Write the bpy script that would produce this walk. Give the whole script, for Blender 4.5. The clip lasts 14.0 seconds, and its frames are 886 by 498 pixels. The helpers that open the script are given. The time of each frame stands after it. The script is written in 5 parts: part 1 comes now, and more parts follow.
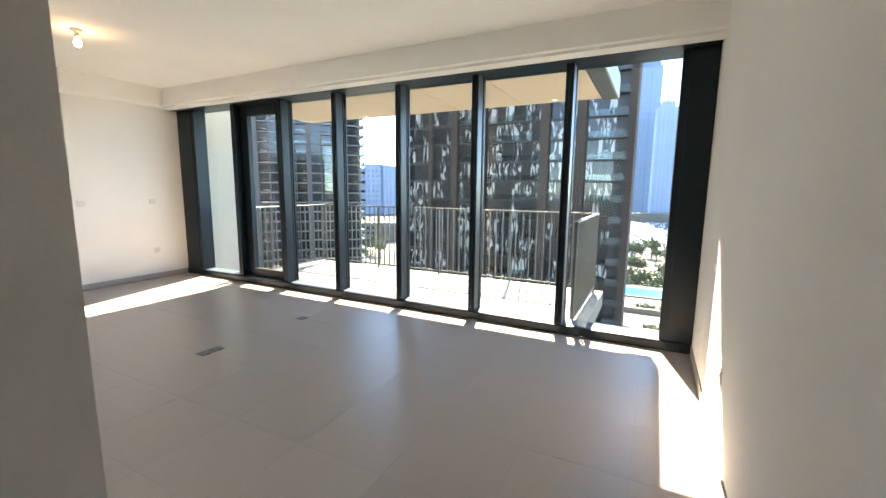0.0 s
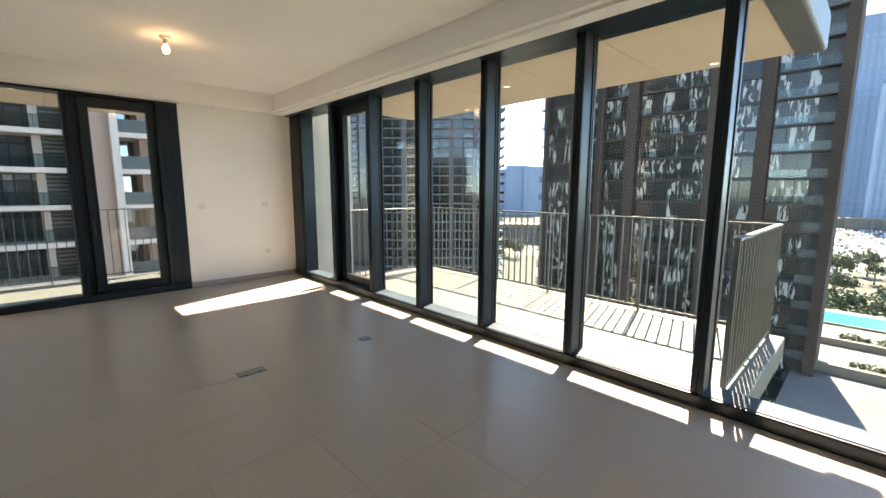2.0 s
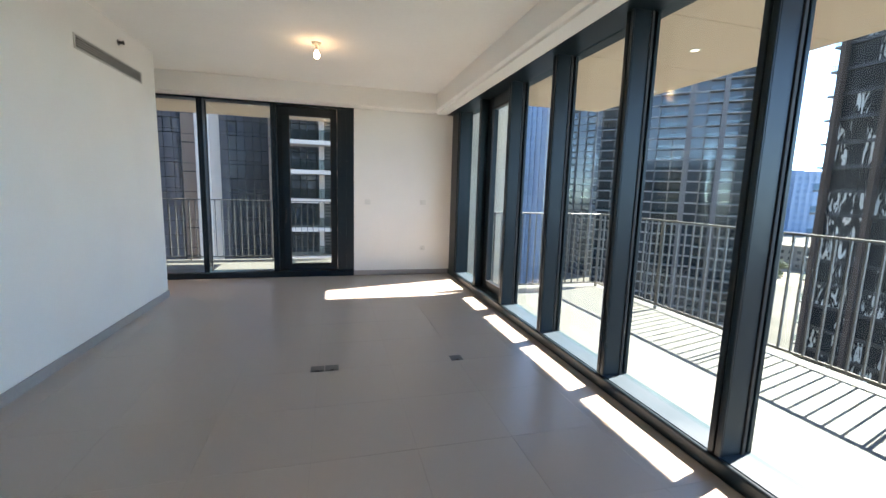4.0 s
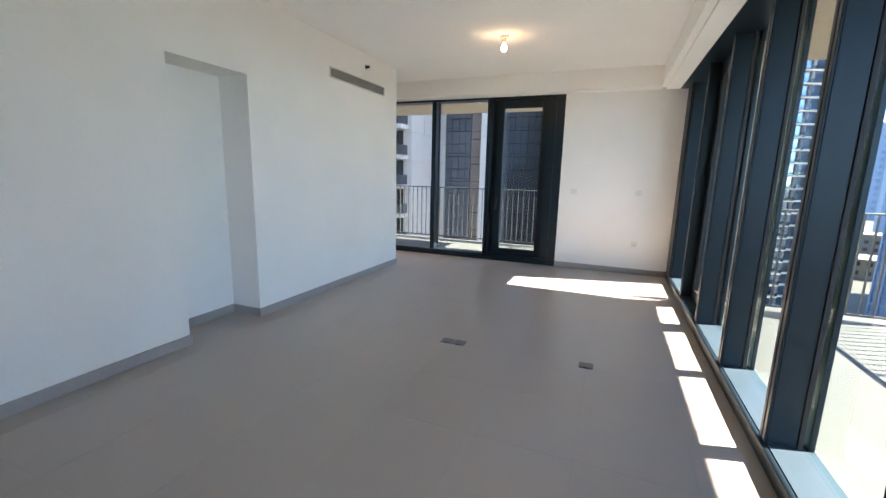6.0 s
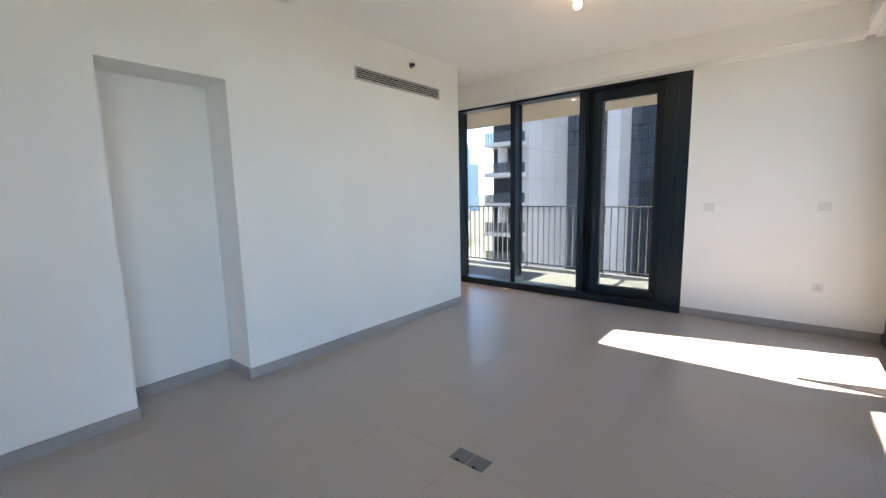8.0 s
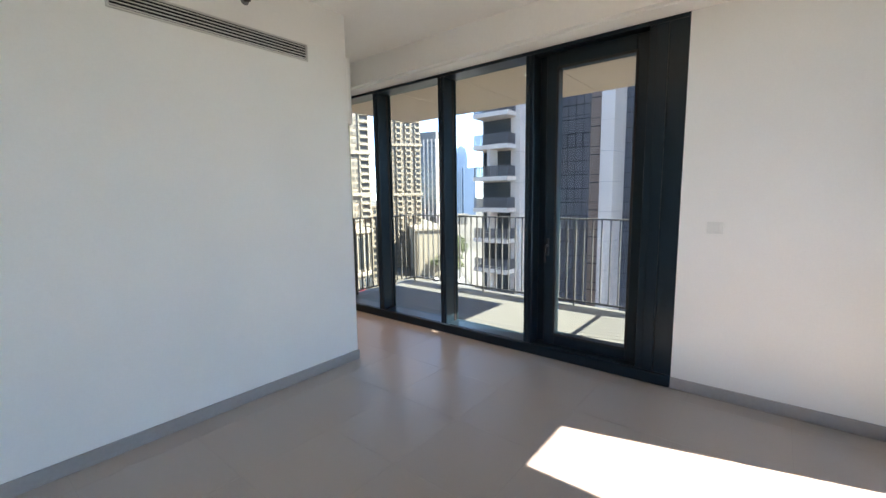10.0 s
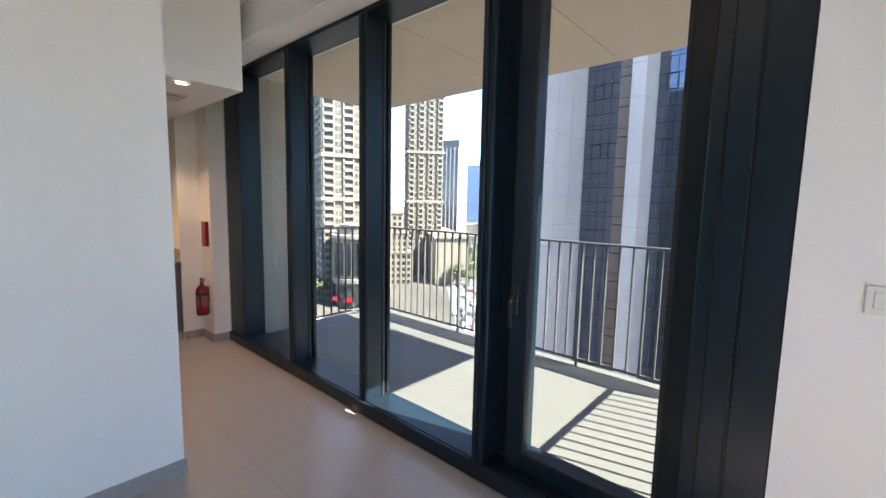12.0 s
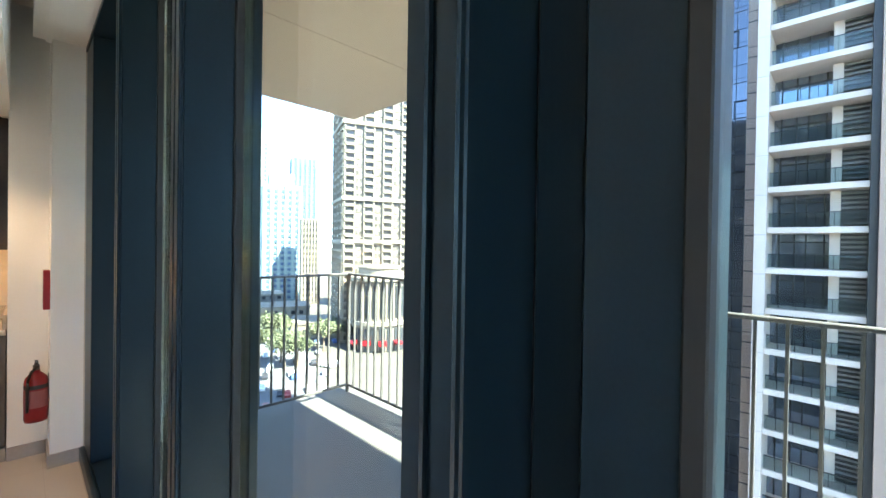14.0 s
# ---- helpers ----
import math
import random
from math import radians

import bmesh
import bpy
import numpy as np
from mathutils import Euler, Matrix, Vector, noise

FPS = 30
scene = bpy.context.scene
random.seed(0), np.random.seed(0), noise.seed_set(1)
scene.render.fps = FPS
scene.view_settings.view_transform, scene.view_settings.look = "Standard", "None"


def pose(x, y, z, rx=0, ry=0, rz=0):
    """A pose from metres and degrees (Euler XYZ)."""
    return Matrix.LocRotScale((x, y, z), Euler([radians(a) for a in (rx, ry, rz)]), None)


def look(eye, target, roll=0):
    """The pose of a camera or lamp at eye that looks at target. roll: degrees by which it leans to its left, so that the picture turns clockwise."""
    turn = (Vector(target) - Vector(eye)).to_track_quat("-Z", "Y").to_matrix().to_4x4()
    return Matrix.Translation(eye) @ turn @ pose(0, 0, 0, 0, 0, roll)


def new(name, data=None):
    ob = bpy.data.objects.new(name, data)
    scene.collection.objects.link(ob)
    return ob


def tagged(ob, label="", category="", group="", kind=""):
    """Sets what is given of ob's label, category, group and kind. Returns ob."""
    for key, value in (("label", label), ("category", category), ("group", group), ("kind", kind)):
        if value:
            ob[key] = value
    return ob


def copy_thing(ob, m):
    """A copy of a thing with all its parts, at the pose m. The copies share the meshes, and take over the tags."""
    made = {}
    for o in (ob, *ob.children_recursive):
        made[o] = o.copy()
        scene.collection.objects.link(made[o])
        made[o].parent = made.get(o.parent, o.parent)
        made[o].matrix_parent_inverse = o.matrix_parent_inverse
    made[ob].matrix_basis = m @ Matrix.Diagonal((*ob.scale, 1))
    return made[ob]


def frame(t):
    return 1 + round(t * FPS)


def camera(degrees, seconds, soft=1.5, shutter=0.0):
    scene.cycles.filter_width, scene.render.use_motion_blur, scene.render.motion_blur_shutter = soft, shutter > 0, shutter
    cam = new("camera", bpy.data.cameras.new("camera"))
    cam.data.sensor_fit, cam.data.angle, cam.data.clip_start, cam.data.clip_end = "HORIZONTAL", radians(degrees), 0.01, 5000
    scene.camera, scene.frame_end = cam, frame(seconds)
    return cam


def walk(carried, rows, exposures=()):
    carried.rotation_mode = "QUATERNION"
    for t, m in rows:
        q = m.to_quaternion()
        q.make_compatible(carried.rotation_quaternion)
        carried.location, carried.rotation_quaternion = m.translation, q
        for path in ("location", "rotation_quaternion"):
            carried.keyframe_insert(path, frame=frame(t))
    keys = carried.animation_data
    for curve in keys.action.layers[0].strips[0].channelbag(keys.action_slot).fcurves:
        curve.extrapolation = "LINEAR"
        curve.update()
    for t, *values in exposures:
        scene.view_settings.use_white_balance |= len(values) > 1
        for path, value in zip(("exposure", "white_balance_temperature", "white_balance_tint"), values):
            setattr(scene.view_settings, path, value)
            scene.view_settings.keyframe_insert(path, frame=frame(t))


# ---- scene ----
cam = camera(94.1, 14.0)
PATH = [
    (0, (0.634, -0.4, 1.542), (-0.265, 1.364, 1.254), 0.6),
    (0.5, (0.618, -0.094, 1.557), (-0.4, 1.604, 1.277), 0.5),
    (1, (0.573, 0.183, 1.528), (-0.578, 1.795, 1.247), 0.4),
    (1.5, (0.528, 0.474, 1.555), (-0.76, 1.975, 1.261), 0.2),
    (2, (0.535, 0.795, 1.547), (-0.894, 2.164, 1.261), 0.1),
    (2.5, (0.521, 1.104, 1.565), (-1.047, 2.311, 1.278), 0.2),
    (3, (0.469, 1.401, 1.543), (-1.233, 2.416, 1.268), 0.3),
    (5.5, (0.389, 2.899, 1.495), (-1.531, 2.462, 1.143), 2.4),
    (6, (0.338, 3.137, 1.511), (-1.488, 2.404, 1.151), 1.4),
    (6.5, (0.048, 3.222, 1.49), (-1.691, 2.301, 1.13), 0.5),
    (7, (-0.314, 3.269, 1.497), (-1.986, 2.227, 1.151), -0.2),
    (7.5, (-0.775, 3.263, 1.517), (-2.382, 2.116, 1.194), -0.8),
    (8, (-1.254, 3.182, 1.507), (-2.789, 1.929, 1.234), -1.2),
    (10.5, (-3.695, 2.775, 1.535), (-5.252, 1.543, 1.292), -0.5),
    (11, (-4.133, 2.637, 1.531), (-5.777, 1.507, 1.392), 3.0),
    (11.5, (-4.635, 2.543, 1.525), (-6.225, 1.351, 1.301), 0.4),
    (12, (-5.006, 2.371, 1.533), (-6.493, 1.051, 1.316), 1.2),
    (12.5, (-5.402, 2.109, 1.551), (-6.881, 0.778, 1.353), 1.0),
    (13, (-5.81, 1.875, 1.539), (-7.291, 0.541, 1.38), 1.1),
    (13.5, (-6.15, 1.645, 1.518), (-7.609, 0.283, 1.39), 1.3),
    (14, (-6.479, 1.398, 1.5), (-7.907, -0.002, 1.483), 0.9),
]
walk(cam, [(t, look(eye, target, roll)) for t, eye, target, roll in PATH],
     [(0.0, 4.1, 8000, 18), (0.5, 3.75, 8000, 17), (1.5, 3.5, 8500, 17), (2.5, 3.5, 8600, 19), (3.2, 3.55, 7900, 18), (5.3, 3.72, 7000, 18), (8.2, 3.8, 7200, 20), (10.5, 3.53, 7150, 20), (12.0, 3.62, 7000, 22), (13.0, 3.8, 7000, 23), (14.0, 4.3, 6950, 10)])

# ---- light: clear sky, sun from the north-north-west ----
SUN_EL, SUN_AZ = 47.8, -14.6
world = bpy.data.worlds.new("sky")
scene.world = world
world.use_nodes = True
wn = world.node_tree.nodes
sky = wn.new("ShaderNodeTexSky")
sky.sky_type = "NISHITA"
sky.sun_disc = False
sky.sun_elevation, sky.sun_rotation = radians(SUN_EL), radians(SUN_AZ)
sky.air_density, sky.dust_density, sky.ozone_density = 0.5, 0.05, 1.5
world.node_tree.links.new(sky.outputs[0], wn["Background"].inputs[0])
wn["Background"].inputs[1].default_value = 0.12
sky.altitude = 1200
sun = new("sun", bpy.data.lights.new("sun", "SUN"))
sun.data.energy, sun.data.angle, sun.data.color = 2.9, radians(0.53), (1.0, 0.95, 0.87)
sun_way = Vector((math.sin(radians(SUN_AZ)) * math.cos(radians(SUN_EL)), math.cos(radians(SUN_AZ)) * math.cos(radians(SUN_EL)), math.sin(radians(SUN_EL))))
sun.matrix_basis = look(sun_way * 50, (0, 0, 0))


# ---- materials ----
def material(name, colour, rough=0.6, metal=0.0, grain=0.0, grain_scale=40.0, stain=0.0, stain_scale=1.5, bump=0.0, bump_scale=80.0,
             random_value=0.0, spec=0.5, coat=0.0, rough_var=0.0):
    """Principled surface with two scales of colour variation, varied gloss and fine relief."""
    m = bpy.data.materials.new(name)
    m.use_nodes = True
    nt = m.node_tree
    p = nt.nodes["Principled BSDF"]
    p.inputs["Roughness"].default_value, p.inputs["Metallic"].default_value = rough, metal
    p.inputs["Specular IOR Level"].default_value, p.inputs["Coat Weight"].default_value = spec, coat
    tc = nt.nodes.new("ShaderNodeTexCoord")
    col = None
    rgb = nt.nodes.new("ShaderNodeRGB")
    rgb.outputs[0].default_value = (*colour, 1)
    col = rgb.outputs[0]
    geo = nt.nodes.new("ShaderNodeNewGeometry")
    for amount, scale in ((grain, grain_scale), (stain, stain_scale)):
        if not amount:
            continue
        n = nt.nodes.new("ShaderNodeTexNoise")
        n.inputs["Scale"].default_value, n.inputs["Detail"].default_value = scale, 4
        nt.links.new(geo.outputs["Position"], n.inputs["Vector"])
        r = nt.nodes.new("ShaderNodeMapRange")
        r.inputs[1].default_value, r.inputs[2].default_value = 0.3, 0.7
        r.inputs[3].default_value, r.inputs[4].default_value = 1 - amount, 1 + amount
        nt.links.new(n.outputs[0], r.inputs[0])
        v = nt.nodes.new("ShaderNodeVectorMath")
        v.operation = "SCALE"
        nt.links.new(col, v.inputs[0])
        nt.links.new(r.outputs[0], v.inputs["Scale"])
        col = v.outputs[0]
    if random_value:
        oi = nt.nodes.new("ShaderNodeObjectInfo")
        r = nt.nodes.new("ShaderNodeMapRange")
        r.inputs[3].default_value, r.inputs[4].default_value = 1 - random_value, 1 + random_value
        nt.links.new(oi.outputs["Random"], r.inputs[0])
        v = nt.nodes.new("ShaderNodeVectorMath")
        v.operation = "SCALE"
        nt.links.new(col, v.inputs[0])
        nt.links.new(r.outputs[0], v.inputs["Scale"])
        col = v.outputs[0]
    nt.links.new(col, p.inputs["Base Color"])
    if rough_var:
        n = nt.nodes.new("ShaderNodeTexNoise")
        n.inputs["Scale"].default_value, n.inputs["Detail"].default_value = 3.0, 5
        nt.links.new(geo.outputs["Position"], n.inputs["Vector"])
        r = nt.nodes.new("ShaderNodeMapRange")
        r.inputs[1].default_value, r.inputs[2].default_value = 0.3, 0.7
        r.inputs[3].default_value, r.inputs[4].default_value = rough - rough_var, rough + rough_var
        nt.links.new(n.outputs[0], r.inputs[0])
        nt.links.new(r.outputs[0], p.inputs["Roughness"])
    if bump:
        n = nt.nodes.new("ShaderNodeTexNoise")
        n.inputs["Scale"].default_value, n.inputs["Detail"].default_value = bump_scale, 6
        nt.links.new(geo.outputs["Position"], n.inputs["Vector"])
        b = nt.nodes.new("ShaderNodeBump")
        b.inputs["Strength"].default_value, b.inputs["Distance"].default_value = 1.0, bump
        nt.links.new(n.outputs[0], b.inputs["Height"])
        nt.links.new(b.outputs[0], p.inputs["Normal"])
    return m


def clear_glass(name, tint):
    """A thin pane: light goes straight through, tinted, with a mirror gloss that grows at grazing angles."""
    m = bpy.data.materials.new(name)
    m.use_nodes = True
    nt = m.node_tree
    nt.nodes.clear()
    out = nt.nodes.new("ShaderNodeOutputMaterial")
    mix = nt.nodes.new("ShaderNodeMixShader")
    tr = nt.nodes.new("ShaderNodeBsdfTransparent")
    gl = nt.nodes.new("ShaderNodeBsdfGlossy")
    lw = nt.nodes.new("ShaderNodeLayerWeight")
    lw.inputs[0].default_value = 0.5
    pw = nt.nodes.new("ShaderNodeMath")
    pw.operation, pw.inputs[1].default_value = "POWER", 5.0
    fr = nt.nodes.new("ShaderNodeMapRange")
    fr.inputs[3].default_value, fr.inputs[4].default_value = 0.035, 0.75
    nt.links.new(lw.outputs["Facing"], pw.inputs[0])
    nt.links.new(pw.outputs[0], fr.inputs[0])
    tr.inputs[0].default_value = (*tint, 1)
    gl.inputs["Roughness"].default_value = 0.0
    nt.links.new(fr.outputs[0], mix.inputs[0])
    nt.links.new(tr.outputs[0], mix.inputs[1])
    nt.links.new(gl.outputs[0], mix.inputs[2])
    nt.links.new(mix.outputs[0], out.inputs[0])
    return m


def lamp_material(name, colour, strength):
    m = bpy.data.materials.new(name)
    m.use_nodes = True
    p = m.node_tree.nodes["Principled BSDF"]
    p.inputs["Emission Color"].default_value, p.inputs["Emission Strength"].default_value = (*colour, 1), strength
    return m


PLASTER = material("white wall paint", (0.85, 0.84, 0.80), 0.75, grain=0.012, grain_scale=90, stain=0.02, bump=0.0006, bump_scale=160, spec=0.3)
CEILING = material("ceiling paint", (0.93, 0.92, 0.88), 0.85, grain=0.012, stain=0.015, bump=0.0005, spec=0.2)
TILE = material("grey porcelain tile", (0.43, 0.383, 0.34), 0.30, grain=0.02, grain_scale=160, random_value=0.012)
GROUT = material("tile grout", (0.36, 0.32, 0.283), 0.6, grain=0.04)
SKIRT = material("grey tile skirting", (0.37, 0.345, 0.325), 0.4, grain=0.04, stain=0.03, rough_var=0.05)
FRAME = material("dark anodised aluminium", (0.007, 0.018, 0.027), 0.34, metal=0.2, spec=0.35, grain=0.08, grain_scale=200, stain=0.05, stain_scale=0.8)
SEAL = material("black rubber seal", (0.012, 0.012, 0.013), 0.6, grain=0.1)
SILL = material("blue-grey aluminium sill", (0.038, 0.064, 0.084), 0.45, metal=0.0, spec=0.25, grain=0.03, stain=0.05, rough_var=0.06)
GLASS = clear_glass("window glass", (0.86, 0.945, 0.92))
RAIL = material("grey painted steel", (0.13, 0.125, 0.125), 0.45, metal=0.3, grain=0.08, stain=0.05)
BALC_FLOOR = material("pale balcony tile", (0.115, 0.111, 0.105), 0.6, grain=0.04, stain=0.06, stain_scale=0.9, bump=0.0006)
SOFFIT = material("beige render soffit", (0.78, 0.59, 0.45), 0.85, grain=0.02, stain=0.03, bump=0.0008)
RENDER_WALL = material("beige outside render", (0.56, 0.51, 0.44), 0.85, grain=0.03, stain=0.04, bump=0.001)
FASCIA = material("grey slab edge metal", (0.16, 0.17, 0.18), 0.5, metal=0.4, grain=0.05)
SWITCH = material("white switch plastic", (0.74, 0.74, 0.70), 0.35, grain=0.01)
VENT = material("white enamelled vent metal", (0.62, 0.61, 0.57), 0.45, grain=0.02)
# Near-black colour stands in for the shade inside slots and openings.
DARK = material("painted hollow shade", (0.02, 0.02, 0.02), 0.9, grain=0.1)
STEEL = material("brushed steel", (0.20, 0.205, 0.21), 0.4, metal=0.8, grain=0.06, grain_scale=200, stain=0.08)
BRASSY = material("lamp holder plastic", (0.66, 0.62, 0.55), 0.4, grain=0.02)
BULB = lamp_material("glowing bulb", (1.0, 0.72, 0.42), 3.5)
BALCONY_SPOT = lamp_material("faint balcony downlight", (1.0, 0.85, 0.68), 0.3)
SPOT = lamp_material("glowing downlight", (1.0, 0.78, 0.55), 2.5)
CABINET = material("taupe cabinet laminate", (0.115, 0.096, 0.084), 0.5, grain=0.03, stain=0.04)
WENGE = material("dark wenge wood", (0.030, 0.018, 0.014), 0.4, grain=0.25, grain_scale=60, stain=0.1)
GRANITE = material("beige speckled granite", (0.46, 0.41, 0.34), 0.25, grain=0.28, grain_scale=140, stain=0.1, stain_scale=14)
FROST = material("greenish cupboard glass", (0.32, 0.36, 0.32), 0.12, grain=0.03, stain=0.06, spec=0.8)
SHELF_EDGE = material("pale shelf edge", (0.62, 0.66, 0.62), 0.4, grain=0.02)
BACKSPLASH = material("cream splashback", (0.70, 0.60, 0.48), 0.4, grain=0.02, stain=0.03)
RED = material("red enamel", (0.25, 0.008, 0.012), 0.3, grain=0.05, stain=0.06)
BLACK = material("black plastic", (0.015, 0.015, 0.016), 0.45, grain=0.1)
LABEL_RED = material("pale print", (0.30, 0.10, 0.10), 0.5, grain=0.02)


# ---- building helpers ----
def link_mesh(name, bm, mat, parent=None, label="", smooth=False):
    me = bpy.data.meshes.new(name)
    bm.normal_update()
    bm.to_mesh(me)
    bm.free()
    if smooth:
        for f in me.polygons:
            f.use_smooth = True
    me.materials.append(mat)
    ob = new(name, me)
    if parent is not None:
        ob.parent = parent
    if label:
        tagged(ob, label)
    return ob


def part(name, bm, mat, parent, label="", smooth=False):
    return link_mesh(name, bm, mat, parent, label, smooth)


def thing(name, label, category, x=0, y=0, z=0, group="", kind="", rz=0):
    ob = new(name)
    ob.matrix_basis = pose(x, y, z, 0, 0, rz)
    return tagged(ob, label, category, group, kind)


def add_box(bm, x0, x1, y0, y1, z0, z1, bevel=0.0, segments=1):
    vs = [bm.verts.new((x, y, z)) for z in (z0, z1) for y in (y0, y1) for x in (x0, x1)]
    fs = [bm.faces.new([vs[i] for i in q]) for q in ((0, 2, 3, 1), (4, 5, 7, 6), (0, 1, 5, 4), (2, 6, 7, 3), (0, 4, 6, 2), (1, 3, 7, 5))]
    if bevel:
        es = list({e for f in fs for e in f.edges})
        bmesh.ops.bevel(bm, geom=es, offset=bevel, segments=segments, affect="EDGES", profile=0.5)
    return bm


def box(x0, x1, y0, y1, z0, z1, bevel=0.0, segments=1):
    return add_box(bmesh.new(), min(x0, x1), max(x0, x1), min(y0, y1), max(y0, y1), min(z0, z1), max(z0, z1), bevel, segments)


def add_tube(bm, a, b, r0, r1=None, sides=12, caps=True):
    a, b = Vector(a), Vector(b)
    r1 = r0 if r1 is None else r1
    q = (b - a).to_track_quat("Z", "Y")
    rings = []
    for c, r in ((a, r0), (b, r1)):
        rings.append([bm.verts.new(c + q @ Vector((r * math.cos(2 * math.pi * i / sides), r * math.sin(2 * math.pi * i / sides), 0))) for i in range(sides)])
    for i in range(sides):
        k = (i + 1) % sides
        bm.faces.new((rings[0][i], rings[0][k], rings[1][k], rings[1][i]))
    if caps:
        bm.faces.new(rings[0][::-1])
        bm.faces.new(rings[1])
    return bm


def lathe(profile, sides=24):
    """A turned body round z from (radius, height) pairs."""
    bm = bmesh.new()
    rings = [[bm.verts.new((r * math.cos(2 * math.pi * i / sides), r * math.sin(2 * math.pi * i / sides), z)) for i in range(sides)] for r, z in profile]
    for a, b in zip(rings, rings[1:]):
        for i in range(sides):
            k = (i + 1) % sides
            bm.faces.new((a[i], a[k], b[k], b[i]))
    bm.faces.new(rings[0][::-1])
    bm.faces.new(rings[-1])
    return bm


def structure(name, bm, mat, label, category):
    return tagged(link_mesh(name, bm, mat), label, category, kind="structure")


# ---- plan ----
XW, XE = -6.775, 1.048           # inner faces of the west and east walls
YS, YN = -0.13, 4.035          # south partition face, inner edge of the north glazing
GX, GY = -6.945, 4.205           # glass planes
ZC, ZT, ZF = 3.085, 2.80, 2.83  # ceiling, top of the glazing, underside of the bulkheads
PX = -5.68                     # west end of the partition
CX = -0.065                     # corridor's west wall

# floor bed, ceiling
structure("floor", box(-7.1, XE + 0.25, -4.2, 4.35, -0.25, -0.0012), GROUT, "grey porcelain tiled floor with thin joints", "floor")
floor = bpy.data.objects["floor"]
structure("ceiling", box(-7.05, XE + 0.25, -4.2, YN + 0.3, ZC, ZC + 0.2), CEILING, "smooth white painted ceiling", "ceiling")

# walls
bm = bmesh.new()
add_box(bm, PX, -2.757, YS - 0.75, YS, 0, ZC)
add_box(bm, -1.977, CX, YS - 0.75, YS, 0, ZC)
add_box(bm, -2.757, -1.977, YS - 0.75, -0.50, 0, 2.383)
add_box(bm, -2.757, -1.977, YS - 0.75, YS, 2.383, ZC)
structure("wall_south", bm, PLASTER, "white painted partition wall with a shallow tall niche", "wall")
structure("wall_east", box(XE, XE + 0.25, -4.2, GY + 0.1, 0, ZC), PLASTER, "white painted side wall, sunlit near the glazing", "wall")
structure("wall_west", box(XW - 0.35, XW, 2.335, GY + 0.1, 0, ZC), PLASTER, "white painted wall between the two glazed walls", "wall")
structure("wall_corridor", box(CX - 0.2, CX, -4.2, YS - 0.75, 0, ZC), PLASTER, "white corridor wall", "wall")
structure("wall_back", box(CX - 0.2, XE, -4.4, -4.2, 0, ZC), PLASTER, "white wall closing the corridor", "wall")

# bulkheads along the glazed walls, each with a lower lip set back from its face
bm = box(XW, XE, 3.675, YN + 0.28, ZF, ZC)
add_box(bm, XW, XE, 3.745, 3.925, ZT + 0.003, ZF)
structure("bulkhead_north", bm, CEILING, "white plaster bulkhead over the long glazing", "bulkhead")
bm = box(XW - 0.3, -6.52, -2.4, 3.675, 2.815, ZC)
add_box(bm, XW - 0.3, -6.58, -2.4, 3.675, ZT + 0.002, 2.815)
structure("bulkhead_west", bm, CEILING, "white plaster bulkhead over the balcony door glazing", "bulkhead")

# kitchen: dropped ceiling, pier, walls
structure("kitchen_ceiling", box(-6.418, -2.6, -3.3, -0.97, 2.36, ZC), CEILING, "dropped white kitchen ceiling", "ceiling")
structure("kitchen_pier", box(XW, -6.61, -3.3, -2.31, 0, ZC), PLASTER, "white pier at the end of the glazing", "wall")
structure("kitchen_wall_return", box(-6.61, -6.41, -3.3, -2.62, 0, ZC), PLASTER, "white return wall beside the kitchen recess", "wall")
structure("kitchen_wall_back", box(-6.41, -2.6, -3.4, -3.2, 0, 2.36), BACKSPLASH, "cream kitchen back wall", "wall")
structure("kitchen_wall_end", box(-2.8, -2.6, -3.2, YS - 0.75, 0, 2.36), PLASTER, "white end wall of the kitchen", "wall")
structure("wall_outer_west", box(XW - 0.35, XW, -3.4, -2.3, 0, ZC), RENDER_WALL, "outer wall beside the glazing", "wall")

# skirting
def skirting(pts, d):
    """A run of 90 mm skirting along pts; d: thickness to the left of the run."""
    bm = bmesh.new()
    for (x0, y0), (x1, y1), in zip(pts, pts[1:]):
        v = Vector((x1 - x0, y1 - y0, 0)).normalized()
        n = Vector((-v.y, v.x, 0)) * d
        a, b = Vector((x0, y0, 0)), Vector((x1, y1, 0)) 
        lo_x, hi_x = sorted((min(a.x, b.x, a.x + n.x, b.x + n.x), max(a.x, b.x, a.x + n.x, b.x + n.x)))
        lo_y, hi_y = sorted((min(a.y, b.y, a.y + n.y, b.y + n.y), max(a.y, b.y, a.y + n.y, b.y + n.y)))
        add_box(bm, lo_x, hi_x, lo_y, hi_y, 0, 0.09, 0.002)
    return bm


